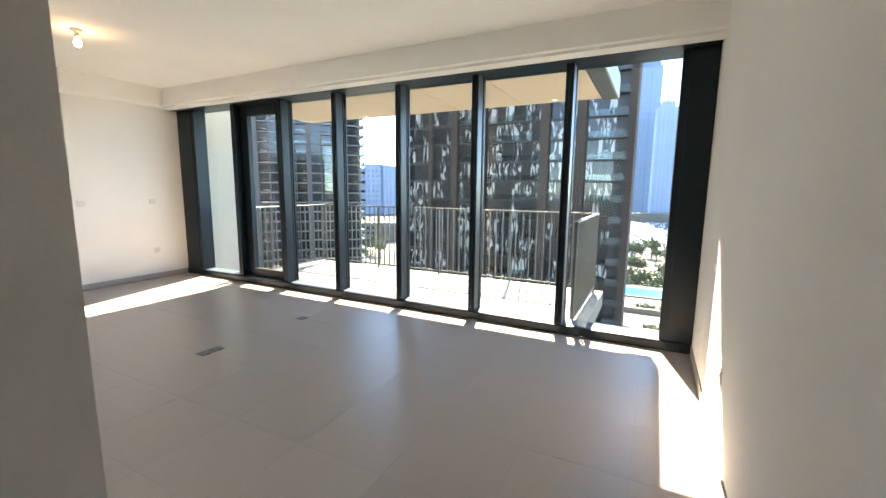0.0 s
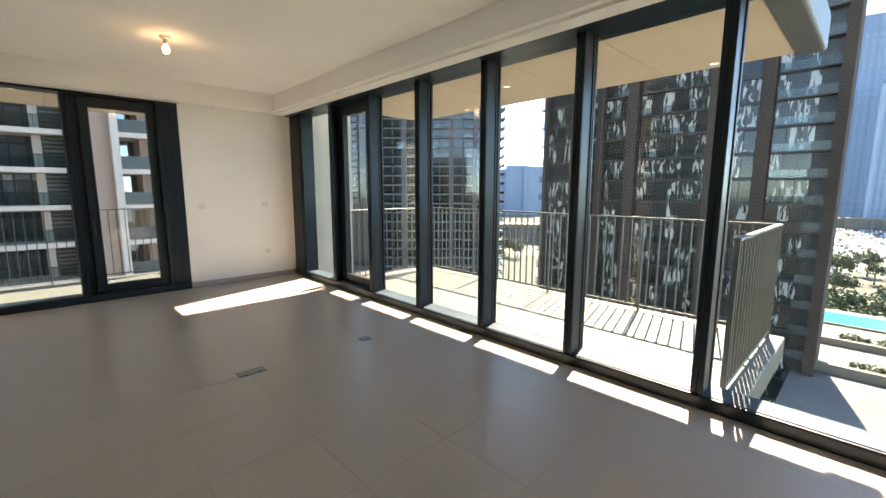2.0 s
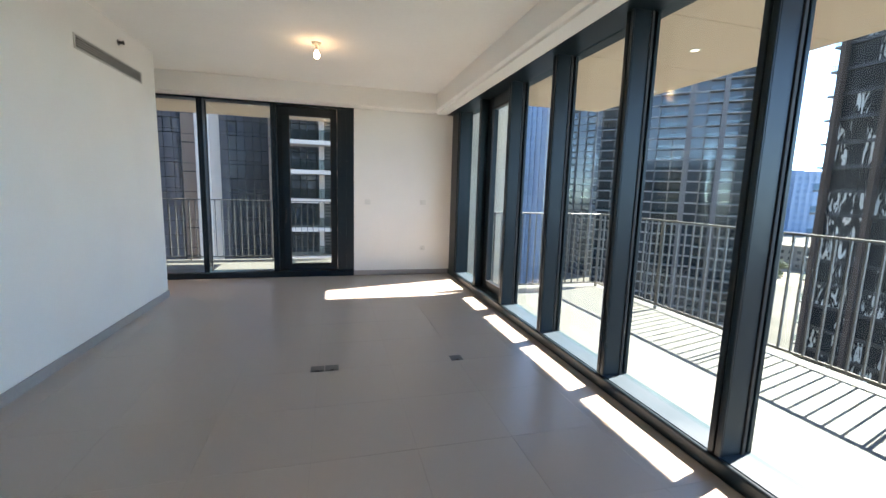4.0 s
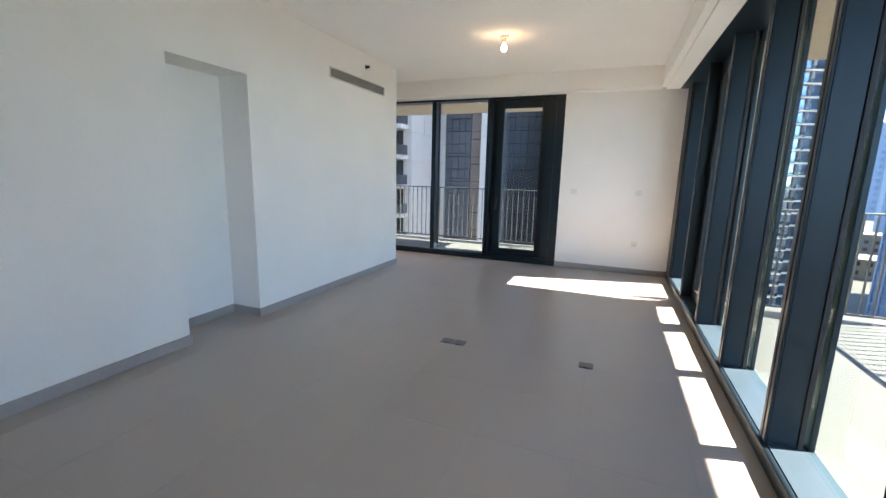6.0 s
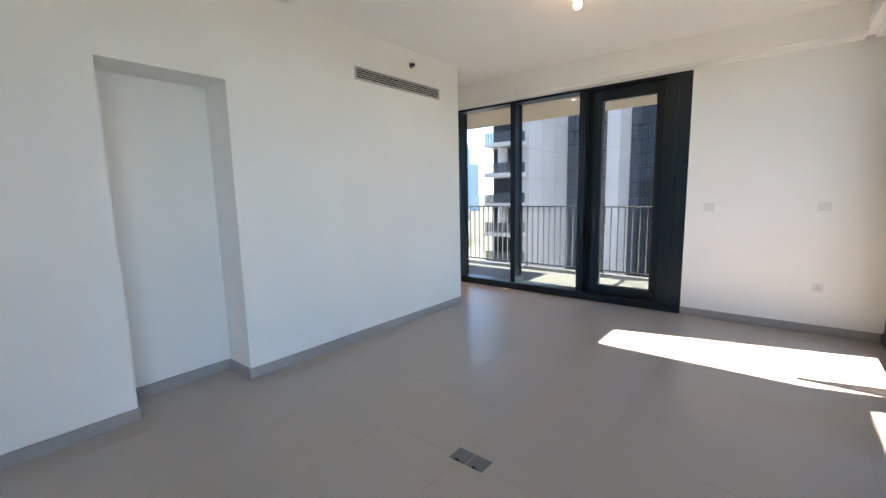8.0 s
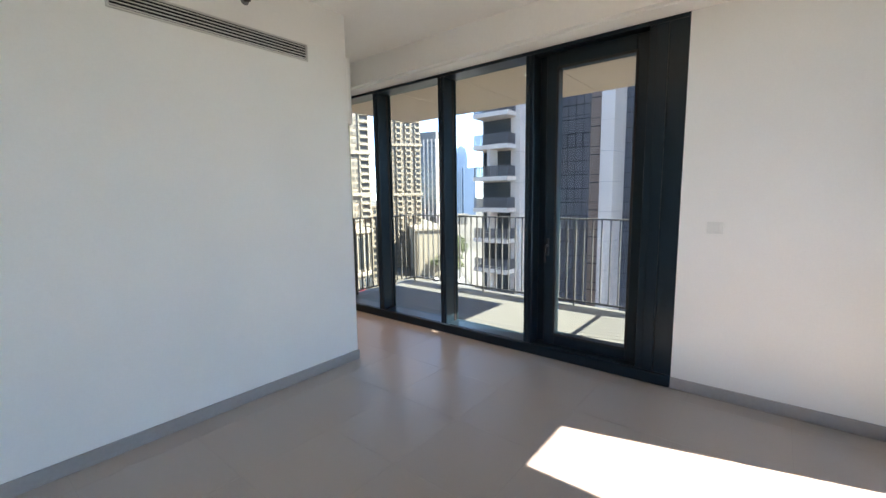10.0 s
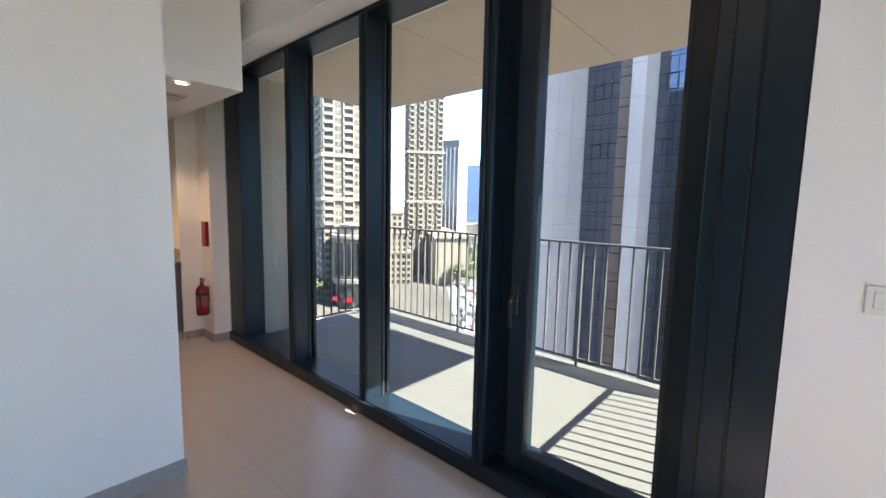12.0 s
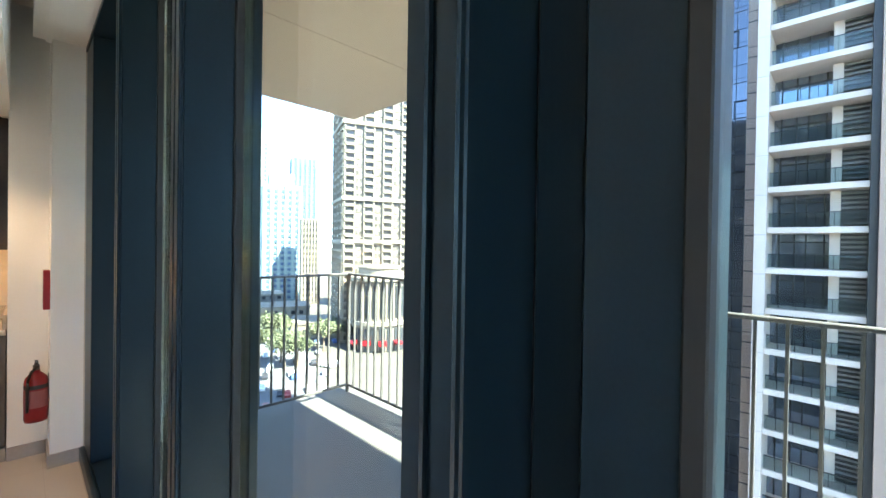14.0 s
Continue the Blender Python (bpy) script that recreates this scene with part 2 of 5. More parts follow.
T = 0.012
for nm, pts in (("baseboard_south_west", [(PX - T, YS), (-2.757 + T, YS)]), ("baseboard_niche_west", [(-2.757, YS - 0.001), (-2.757, -0.50)]),
                ("baseboard_niche_back", [(-2.757 + T, -0.50), (-1.977 - T, -0.50)]), ("baseboard_niche_east", [(-1.977, -0.50), (-1.977, YS - 0.001)]),
                ("baseboard_south_east", [(-1.977 - T, YS), (CX + T, YS)]), ("baseboard_corridor", [(CX, YS - 0.001), (CX, -4.2)]),
                ("baseboard_east", [(XE, -4.2), (XE, YN)]), ("baseboard_west", [(XW, YN), (XW, 2.335)]),
                ("baseboard_partition_end", [(PX, -0.88), (PX, YS - 0.001)]),
                ("baseboard_pier", [(XW, -2.31), (-6.61 + T, -2.31)]), ("baseboard_pier_side", [(-6.61, -2.311), (-6.61, -2.62)]), ("baseboard_return", [(-6.61 + T, -2.62), (-6.41, -2.62)])):
    structure(nm, skirting(pts, T), SKIRT, "low grey tile skirting along the wall", "baseboard")

# ---- north glazing ----
def window_unit(name, label):
    return tagged(new(name), label, "glazing", kind="structure")


def pane(x0, x1, y0, y1, z0, z1, parent):
    ob = part("pane", box(x0, x1, y0, y1, z0, z1), GLASS, parent, "clear glass pane")
    ob.visible_shadow = False
    return ob


def fin(parent, axis, at, w, front, back, z0, z1):
    """A deep upright with rounded nose strips, a shadow groove and a black gasket against the glass."""
    def bx(u0, u1, d0, d1, bev):
        """u: along the glazing, d: depth from the nose towards the glass."""
        if axis == "y":
            return box(at + u0, at + u1, front + d0, front + d1, z0, z1, bev)
        return box(front - d0, front - d1, at + u0, at + u1, z0, z1, bev)
    deep = abs(back - front)
    m = part("mullion", bx(-w / 2, w / 2, 0.012, deep - 0.026, 0.003), FRAME, parent)
    part("nose_strip", bx(-w / 2, -0.006, 0.0, 0.0125, 0.003), FRAME, m)
    part("nose_strip", bx(0.006, w / 2, 0.0, 0.0125, 0.003), FRAME, m)
    part("gasket", bx(-w / 2 - 0.008, w / 2 + 0.008, deep - 0.0255, deep, 0.003), SEAL, parent, "black rubber gasket")
    part("outer_cap", bx(-w / 2, w / 2, deep + 0.026, deep + 0.055, 0.003), FRAME, parent)


win_n = window_unit("window_1", "long dark aluminium glazed wall with deep mullions")
MN = (-0.217, -1.245, -2.272, -3.300, -4.327, -5.355)
for m in MN:
    fin(win_n, "y", m, 0.08, YN, GY, 0.10, ZT)
# bottom track, dark face inside and pale sill by the glass
part("track", box(XW, XE, YN - 0.022, YN + 0.012, 0.0, 0.099, 0.013, 3), FRAME, win_n)
part("window_sill", box(XW, XE, YN + 0.013, GY + 0.06, -0.02, 0.10), SILL, win_n, "blue-grey aluminium sill")
part("head", box(XW, XE, 3.926, GY + 0.14, ZT, ZF - 0.001), FRAME, win_n, "dark soffit over the glazing")
bm = box(0.765, XE, YN + 0.008, GY + 0.055, 0.101, ZT - 0.001, 0.004)
add_box(bm, 0.83, XE - 0.003, YN - 0.004, YN + 0.01, 0.10, ZT - 0.001, 0.002)
part("jamb", bm, FRAME, win_n, "wide dark cover panel")
bm = box(XW, -6.345, YN + 0.008, GY + 0.055, 0.101, ZT - 0.001, 0.004)
add_box(bm, XW + 0.003, -6.41, YN - 0.004, YN + 0.01, 0.10, ZT - 0.001, 0.002)
part("jamb", bm, FRAME, win_n)
edges = [-6.345, -5.355, -4.327, -3.300, -2.272, -1.245, -0.217, 0.765]
for i, (a, b) in enumerate(zip(edges, edges[1:])):
    if i == 1:
        continue
    pane(a, b, GY + 0.001, GY + 0.025, 0.08, ZT, win_n)


def glazed_door(name, label, axis, a, b, glass, plane, z0, z1, z_rail, z_head, handle_side):
    """A glazed balcony door leaf: stiles, rails, pane, lever handle. axis: the direction the door is wide in."""
    d = tagged(new(name), label, "door", kind="structure")
    ga, gb = glass

    def bx(u0, u1, v0, v1, q0, q1, bev=0.004):
        return box(u0, u1, v0, v1, q0, q1, bev) if axis == "x" else box(v0, v1, u0, u1, q0, q1, bev)
    v0, v1 = plane
    part("stile", bx(a, ga, v0, v1, z0, z1), FRAME, d)
    part("stile", bx(gb, b, v0, v1, z0, z1), FRAME, d)
    part("bottom_rail", bx(ga, gb, v0, v1, z0, z_rail), FRAME, d)
    part("top_rail", bx(ga, gb, v0, v1, z_head, z1), FRAME, d)
    mid = (v0 + v1) / 2
    p = part("pane", bx(ga - 0.01, gb + 0.01, mid - 0.012, mid + 0.012, z_rail - 0.01, z_head + 0.01, 0), GLASS, d, "clear glass pane")
    p.visible_shadow = axis == "y"
    inner = v0 if axis == "x" else v1
    s = -1 if axis == "x" else 1
    for u0, u1, q0, q1 in ((ga - 0.014, ga + 0.006, z_rail, z_head), (gb - 0.006, gb + 0.014, z_rail, z_head), (ga, gb, z_rail - 0.014, z_rail + 0.006), (ga, gb, z_head - 0.006, z_head + 0.014)):
        w0, w1 = sorted((inner + s * 0.006, inner - s * 0.02))
        part("glazing_bead", bx(u0, u1, w0, w1, q0, q1, 0.002), SEAL, d)
    hu = a + 0.034 if handle_side < 0 else (b + gb) / 2
    w0, w1 = sorted((inner, inner + s * 0.012))
    h = part("door_handle", bx(hu - 0.016, hu + 0.016, w0, w1, 0.96, 1.12, 0.004), BLACK, d, "black lever handle")
    bm = bmesh.new()
    q = [(0.0, 1.055, 0.012), (0.0, 1.055, 0.052), (0.0, 1.02, 0.064), (0.0, 0.90, 0.058)]
    for (o0, za, da), (o1, zb, db) in zip(q, q[1:]):
        pa = (hu, inner + s * da, za) if axis == "x" else (inner + s * da, hu, za)
        pb = (hu, inner + s * db, zb) if axis == "x" else (inner + s * db, hu, zb)
        add_tube(bm, pa, pb, 0.010, 0.010, 10)
    part("lever", bm, BLACK, h, smooth=True)
    return d


glazed_door("door_1", "dark framed glazed balcony door, closed", "x", -5.314, -4.368, (-5.16, -4.52), (GY - 0.055, GY + 0.03), 0.102, ZT - 0.002, 0.22, 2.64, 1)

# ---- west glazing ----
win_w = window_unit("window_2", "dark aluminium glazed wall beside the balcony door")
MW = (1.085, 0.048, -0.972)
for m in MW:
    fin(win_w, "x", m, 0.08, XW, GX, 0.10, ZT - 0.03)
part("track", box(XW - 0.012, XW + 0.022, -2.30, 2.332, 0.0, 0.099, 0.013, 3), FRAME, win_w)
part("window_sill", box(GX - 0.06, XW - 0.013, -2.30, 2.335, -0.02, 0.10), FRAME, win_w, "dark aluminium sill")
part("head", box(GX - 0.06, XW, -2.30, 2.335, ZT - 0.03, ZT), FRAME, win_w)
bm = box(GX - 0.055, XW - 0.012, 2.065, 2.335, 0.101, ZT - 0.031, 0.004)
add_box(bm, XW - 0.02, XW - 0.002, 2.12, 2.20, 0.101, ZT - 0.031, 0.002)
add_box(bm, XW - 0.02, XW - 0.002, 2.21, 2.333, 0.101, ZT - 0.031, 0.002)
part("jamb", bm, FRAME, win_w, "wide dark cover panel")
part("jamb", box(GX - 0.055, XW - 0.006, -2.305, -1.955, 0.101, ZT - 0.031, 0.004), FRAME, win_w)
for a, b in ((-1.955, -0.967), (-0.967, 0.058), (0.058, 1.09)):
    pane(GX - 0.025, GX - 0.001, a, b, 0.08, ZT - 0.02, win_w)
glazed_door("door_2", "dark framed glazed balcony door, closed", "y", 1.208, 2.06, (1.314, 1.962), (GX - 0.03, GX + 0.075), 0.102, ZT - 0.032, 0.205, 2.635, -1)

part("frame_post", box(GX - 0.03, GX + 0.03, 1.126, 1.21, 0.101, ZT - 0.031, 0.003), FRAME, win_w)

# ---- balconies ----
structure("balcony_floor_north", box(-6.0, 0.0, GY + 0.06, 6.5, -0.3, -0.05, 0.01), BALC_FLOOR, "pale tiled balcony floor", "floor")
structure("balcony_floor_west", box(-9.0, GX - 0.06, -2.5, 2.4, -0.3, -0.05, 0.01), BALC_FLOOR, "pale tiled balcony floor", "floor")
structure("balcony_edge_trim_east", box(-0.17, 0.06, GY + 0.06, 6.33, 2.86, 3.2, 0.03, 3), FASCIA, "grey metal slab edge", "trim")


def soffit_panels(name, x0, x1, y0, y1, cuts, axis):
    """A balcony soffit of large beige boards with narrow open joints."""
    s = structure(name, box(x0, x1, y0, y1, 2.9, 3.2), FASCIA, "balcony slab clad with beige soffit boards", "ceiling")
    edge = [x0, *cuts, x1] if axis == "x" else [y0, *cuts, y1]
    bm = bmesh.new()
    for a, c in zip(edge, edge[1:]):
        if axis == "x":
            add_box(bm, a + 0.004, c - 0.004, y0, y1, 2.885, 2.905)
        else:
            add_box(bm, x0, x1, a + 0.004, c - 0.004, 2.885, 2.905)
    part("soffit_boards", bm, SOFFIT, s, "beige rendered soffit boards")


soffit_panels("balcony_soffit_north", -5.9, -0.172, GY + 0.06, 6.29, [-4.54, -3.48, -2.41, -1.35], "x")
soffit_panels("balcony_soffit_west", -9.05, GX - 0.06, -2.55, 2.46, [-1.12, -0.13, 0.93], "y")
# Above the storey it is unseen, added to keep sun off the west mullions.
structure("wall_outer_blade", box(-7.7, -6.74, GY + 0.1, 5.25, -0.3, 14.0), RENDER_WALL, "beige rendered outer blade wall", "wall")
structure("wall_outer_south", box(-7.5, GX - 0.06, -3.0, -2.36, -0.3, 3.2), RENDER_WALL, "beige rendered outer wall", "wall")

def railing(name, label, x0, y0, x1, y1, first=True, last=True):
    """Steel railing: flat top rail, bottom rail, thin square balusters, heavier end posts."""
    L = math.hypot(x1 - x0, y1 - y0)
    r = thing(name, label, "railing", x0, y0, -0.05, "balcony railings", rz=math.degrees(math.atan2(y1 - y0, x1 - x0)))
    part("top_rail", box(-0.025, L + 0.025, -0.025, 0.025, 1.225, 1.247, 0.004), RAIL, r)
    part("bottom_rail", box(0, L, -0.012, 0.012, 0.06, 0.085, 0.003), RAIL, r)
    n = max(1, round(L / 0.118))
    data = None
    for i in range(n + 1):
        if data is None:
            o = part("baluster", box(-0.007, 0.007, -0.012, 0.012, 0.085, 1.226), RAIL, r)
            data = o.data
        else:
            o = new("baluster", data)
            o.parent = r
        o.location = (L * i / n, 0, 0)
    k = max(1, round(L / 1.4))
    for i in range(k + 1):
        p = part("post", box(-0.01, 0.01, -0.02, 0.02, 0, 1.226, 0.002), RAIL, r)
        p.location = (L * i / k + 0.001, 0, 0)
    return r


railing("railing", "grey steel balcony railing with thin upright bars", -5.65, 6.36, -0.14, 6.36)
railing("railing", "short grey steel balcony side railing", -5.65, 4.45, -5.65, 6.36)
railing("railing", "short grey steel balcony side railing seen end-on", -0.14, 4.45, -0.14, 6.36)
railing("railing", "grey steel balcony railing with thin upright bars", -8.885, -2.34, -8.885, 2.28)
railing("railing", "short grey steel railing closing the balcony", -8.885, -2.34, -7.5, -2.34)
railing("railing", "short grey steel railing closing the balcony end", -8.885, 2.28, -7.15, 2.28)


def downlight(name, x, y, z, label, power=0.0):
    d = thing(name, label, "lamp", x, y, z, "downlights")
    bm = bmesh.new()
    for i in range(24):
        t0, t1 = 2 * math.pi * i / 24, 2 * math.pi * (i + 1) / 24
        ro, ri = 0.05, 0.036
        v = [bm.verts.new((r * math.cos(t), r * math.sin(t), h)) for r, t, h in ((ro, t0, -0.004), (ro, t1, -0.004), (ri, t1, -0.006), (ri, t0, -0.006), (ro, t0, 0.0), (ro, t1, 0.0))]
        bm.faces.new(v[:4])
        bm.faces.new((v[4], v[5], v[1], v[0]))
    part("trim_ring", bm, SWITCH, d, "white trim ring")
    part("lens", lathe([(0.001, -0.004), (0.036, -0.0045), (0.036, 0.0)], 20), SPOT if power else BALCONY_SPOT, d, "glowing warm lens")
    if power:
        lp = bpy.data.lights.new("spot", "SPOT")
        lp.energy, lp.color, lp.spot_size, lp.spot_blend, lp.shadow_soft_size = power, (1.0, 0.72, 0.48), radians(110), 0.6, 0.03
        lo = new("spot", lp)
        lo.parent = d
        lo.location = (0, 0, -0.02)
    return d


downlight("downlight", -0.82, 6.1, 2.885, "small lit downlight in the balcony soffit")
downlight("downlight", -4.42, 6.1, 2.885, "small lit downlight in the balcony soffit")
downlight("downlight", -2.98, 5.31, 2.885, "small lit downlight in the balcony soffit")
downlight("downlight", -7.69, 0.6, 2.885, "small lit downlight in the balcony soffit")

# ---- living room fittings ----
lamp = thing("ceiling_lamp", "bare glowing bulb in a plain ceiling holder", "lamp", -4.646, 1.835, ZC)
part("ceiling_rose", lathe([(0.001, 0.0), (0.052, 0.0), (0.05, -0.018), (0.03, -0.03), (0.001, -0.03)], 24), BRASSY, lamp, smooth=True)
part("holder", lathe([(0.001, -0.028), (0.02, -0.028), (0.021, -0.07), (0.017, -0.078), (0.001, -0.078)], 20), BRASSY, lamp, smooth=True)
part("bulb", lathe([(0.012, -0.076), (0.016, -0.09), (0.029, -0.115), (0.032, -0.135), (0.026, -0.158), (0.012, -0.168), (0.001, -0.169)], 20), BULB, lamp, "glowing clear bulb", True)
lp = bpy.data.lights.new("bulb_light", "POINT")
lp.energy, lp.color, lp.shadow_soft_size = 0.09, (1.0, 0.62, 0.32), 0.04
lo = new("bulb_light", lp)
lo.parent = lamp
lo.location = (0, 0, -0.215)

grille = thing("air_grille", "long white slotted air conditioning grille in the wall", "air grille", -4.648, YS, 2.682)
part("frame", box(-0.648, 0.648, 0.001, 0.012, 0.052, 0.064, 0.002), VENT, grille)
part("frame", box(-0.648, 0.648, 0.001, 0.012, -0.064, -0.052, 0.002), VENT, grille)
part("frame", box(-0.648, -0.632, 0.001, 0.012, -0.052, 0.052, 0.002), VENT, grille)
part("frame", box(0.632, 0.648, 0.001, 0.012, -0.052, 0.052, 0.002), VENT, grille)
# A flat dark sheet paints the shade of the duct.
part("backing", box(-0.632, 0.632, 0.0005, 0.002, -0.052, 0.052), DARK, grille, "dark sheet painted as the shade behind the slats")
for i in range(5):
    z = -0.0416 + 0.0208 * i
    bm = bmesh.new()
    add_box(bm, -0.632, 0.632, 0.0, 0.012, -0.003, 0.003)
    bmesh.ops.rotate(bm, verts=bm.verts, matrix=Matrix.Rotation(radians(-28), 3, "X"))
    sl = part("slat", bm, VENT, grille)
    sl.location = (0, 0.003, z)

sensor = thing("room_sensor", "small dark dome sprinkler head on the wall", "sensor", -4.81, YS, 2.917)
bm = lathe([(0.001, 0.0), (0.03, 0.0), (0.028, 0.006), (0.001, 0.007)], 20)
bmesh.ops.rotate(bm, verts=bm.verts, matrix=Matrix.Rotation(radians(-90), 3, "X"))
part("escutcheon", bm, STEEL, sensor, smooth=True)
bm = lathe([(0.001, 0.006), (0.014, 0.006), (0.016, 0.03), (0.008, 0.04), (0.022, 0.045), (0.02, 0.05), (0.001, 0.052)], 16)
bmesh.ops.rotate(bm, verts=bm.verts, matrix=Matrix.Rotation(radians(-90), 3, "X"))
part("head", bm, BLACK, sensor, "dark metal head", True)


def wall_plate(name, label, category, x, y, z, rz, w, kind):
    """A white plate on a wall, facing +x before the turn. kind: rocker or socket."""
    p = thing(name, label, category, x, y, z, "wall plates", rz=rz)
    part("plate", box(0.0, 0.009, -w / 2, w / 2, -0.043, 0.043, 0.003, 2), SWITCH, p)
    if kind == "rocker":
        part("rocker", box(0.008, 0.0125, -w / 2 + 0.018, w / 2 - 0.018, -0.026, 0.026, 0.002), SWITCH, p)
    else:
        part("switch_key", box(0.008, 0.012, w / 2 - 0.03, w / 2 - 0.014, -0.004, 0.02, 0.0015), SWITCH, p)
        for dy, dz in ((0.0, 0.012), (-0.011, -0.012), (0.011, -0.012)):
            part("pin_slot", box(0.0085, 0.0095, dy - 0.0035, dy + 0.0035, dz - 0.004, dz + 0.004), DARK, p, "pin slot with its shade painted dark")
    return p


wall_plate("wall_switch", "white wall switch plate beside the balcony door", "switch", XW, 2.563, 1.275, 0, 0.10, "rocker")
wall_plate("wall_switch", "white wall plate near the window corner", "switch", XW, 3.528, 1.289, 0, 0.10, "rocker")
wall_plate("wall_socket", "white wall socket low on the wall", "socket", XW, 3.535, 0.478, 0, 0.09, "socket")
wall_plate("wall_socket", "white wall socket in the strip of sun", "socket", XE, 2.57, 0.49, 180, 0.15, "socket")
wall_plate("wall_socket", "white wall socket at the edge of the sun", "socket", XE, 2.38, 0.49, 180, 0.15, "socket")


def floor_box(x, y, label):
    f = thing("floor_box", label, "floor box", x, y, 0.0, "floor boxes")
    part("frame", box(-0.055, 0.055, -0.055, 0.055, 0.0, 0.004, 0.0015), STEEL, f, "thin steel frame")
    part("lid", box(-0.047, 0.047, -0.047, 0.047, 0.003, 0.0065, 0.0015), STEEL, f, "brushed steel lid")
    part("cable_notch", box(0.044, 0.056, -0.014, 0.014, 0.004, 0.0072), DARK, f, "cable notch with its shade painted dark")
    return f


floor_box(-3.005, 1.864, "square steel floor box, one of a pair")
floor_box(-3.005, 1.980, "square steel floor box, one of a pair")
floor_box(-3.013, 3.07, "single square steel floor box")

# ---- kitchen ----
base = thing("base_cabinet", "taupe kitchen base cabinet under the worktop", "cabinet", -5.925, -2.62, 0, "kitchen cabinets")
part("body", box(-0.48, 0.48, -0.58, -0.022, 0.10, 0.85), CABINET, base)
part("plinth", box(-0.48, 0.48, -0.54, -0.01, 0.0, 0.09), SKIRT, base, "grey plinth")
part("door", box(-0.42, 0.40, -0.02, 0.0, 0.11, 0.835, 0.002), CABINET, base)
part("filler_panel", box(-0.478, -0.425, -0.02, 0.0, 0.11, 0.85, 0.002), CABINET, base)
copy_thing(base, pose(-4.955, -2.62, 0))
copy_thing(base, pose(-3.985, -2.62, 0))
wt = thing("worktop", "speckled beige granite worktop with a low upstand", "worktop", -4.925, -2.62, 0.85)
part("slab", box(-1.48, 1.9, -0.59, 0.02, 0.005, 0.04, 0.004, 2), GRANITE, wt)
part("upstand", box(-1.48, 1.9, -0.598, -0.575, 0.041, 0.14, 0.003), GRANITE, wt)
part("upstand", box(-1.484, -1.464, -0.575, 0.0, 0.041, 0.14, 0.003), GRANITE, wt)


def wall_cupboard(x):
    c = thing("wall_cupboard", "dark wood wall cupboard with a pale glass door", "cupboard", x, -2.885, 0, "kitchen cupboards")
    part("body", box(-0.44, 0.44, -0.338, -0.024, 1.44, 2.355), WENGE, c)
    d = part("door", box(-0.44, -0.37, -0.022, 0.0, 1.42, 2.355, 0.002), WENGE, c, "dark wood door frame with glass")
    part("stile", box(0.37, 0.44, -0.022, 0.0, 1.42, 2.355, 0.002), WENGE, d)
    part("rail", box(-0.37, 0.37, -0.022, 0.0, 1.42, 1.49, 0.002), WENGE, d)
    part("rail", box(-0.37, 0.37, -0.022, 0.0, 2.285, 2.355, 0.002), WENGE, d)
    part("glass", box(-0.37, 0.37, -0.016, -0.008, 1.49, 2.285), FROST, d, "greenish translucent glass")
    part("shelf", box(-0.37, 0.37, -0.02, -0.006, 1.77, 1.782), SHELF_EDGE, c, "pale shelf edge behind glass")
    part("shelf", box(-0.37, 0.37, -0.02, -0.006, 2.04, 2.052), SHELF_EDGE, c, "pale shelf edge behind glass")
    return c


cup = wall_cupboard(-5.968)
for k in (1, 2):
    copy_thing(cup, pose(-5.968 + 0.885 * k, -2.885, 0))
LED = lamp_material("warm light strip", (1.0, 0.62, 0.32), 3.0)
strip = thing("light_strip", "warm light strip under the wall cupboards", "lamp", -5.0, -3.06, 1.425)
part("channel", box(-1.3, 1.3, -0.012, 0.012, 0.004, 0.014), STEEL, strip)
part("diffuser", box(-1.3, 1.3, -0.01, 0.01, 0.0, 0.0045), LED, strip, "glowing warm diffuser")

downlight("downlight", -6.035, -1.08, 2.359, "small lit warm downlight in the kitchen ceiling", 2.8)
downlight("downlight", -6.035, -2.18, 2.359, "small lit warm downlight in the kitchen ceiling", 2.8)
vent = thing("ceiling_vent", "square white louvred ceiling vent", "vent", -6.045, -1.62, 2.36)
part("frame", box(-0.15, 0.15, -0.15, 0.15, -0.008, -0.001, 0.002), VENT, vent)
# Shade of the vent opening painted as a dark sheet.
part("backing", box(-0.10, 0.10, -0.10, 0.10, -0.0095, -0.008), DARK, vent)
for i in range(4):
    bm = bmesh.new()
    add_box(bm, -0.1, 0.1, -0.011, 0.011, -0.002, 0.002)
    bmesh.ops.rotate(bm, verts=bm.verts, matrix=Matrix.Rotation(radians(35), 3, "X"))
    s = part("slat", bm, VENT, vent)
    s.location = (0, -0.075 + 0.05 * i, -0.016)

ext = thing("fire_extinguisher", "red fire extinguisher hung on the white pier", "extinguisher", -6.548, -2.45, 0.285)
ext.matrix_basis = pose(-6.548, -2.45, 0.285) @ Matrix.Scale(0.86, 4)
part("cylinder", lathe([(0.03, 0.0), (0.066, 0.008), (0.07, 0.03), (0.07, 0.31), (0.062, 0.345), (0.035, 0.375), (0.022, 0.385), (0.022, 0.40)], 28), RED, ext, smooth=True)
part("label", lathe([(0.0705, 0.12), (0.0709, 0.121), (0.0709, 0.25), (0.0705, 0.251)], 28), LABEL_RED, ext, "pale printed instruction band")
part("collar", lathe([(0.0706, 0.262), (0.0711, 0.263), (0.0711, 0.292), (0.0706, 0.293)], 28), BLACK, ext, "black band")
part("valve", lathe([(0.018, 0.40), (0.02, 0.405), (0.02, 0.435), (0.012, 0.445)], 16), STEEL, ext, smooth=True)
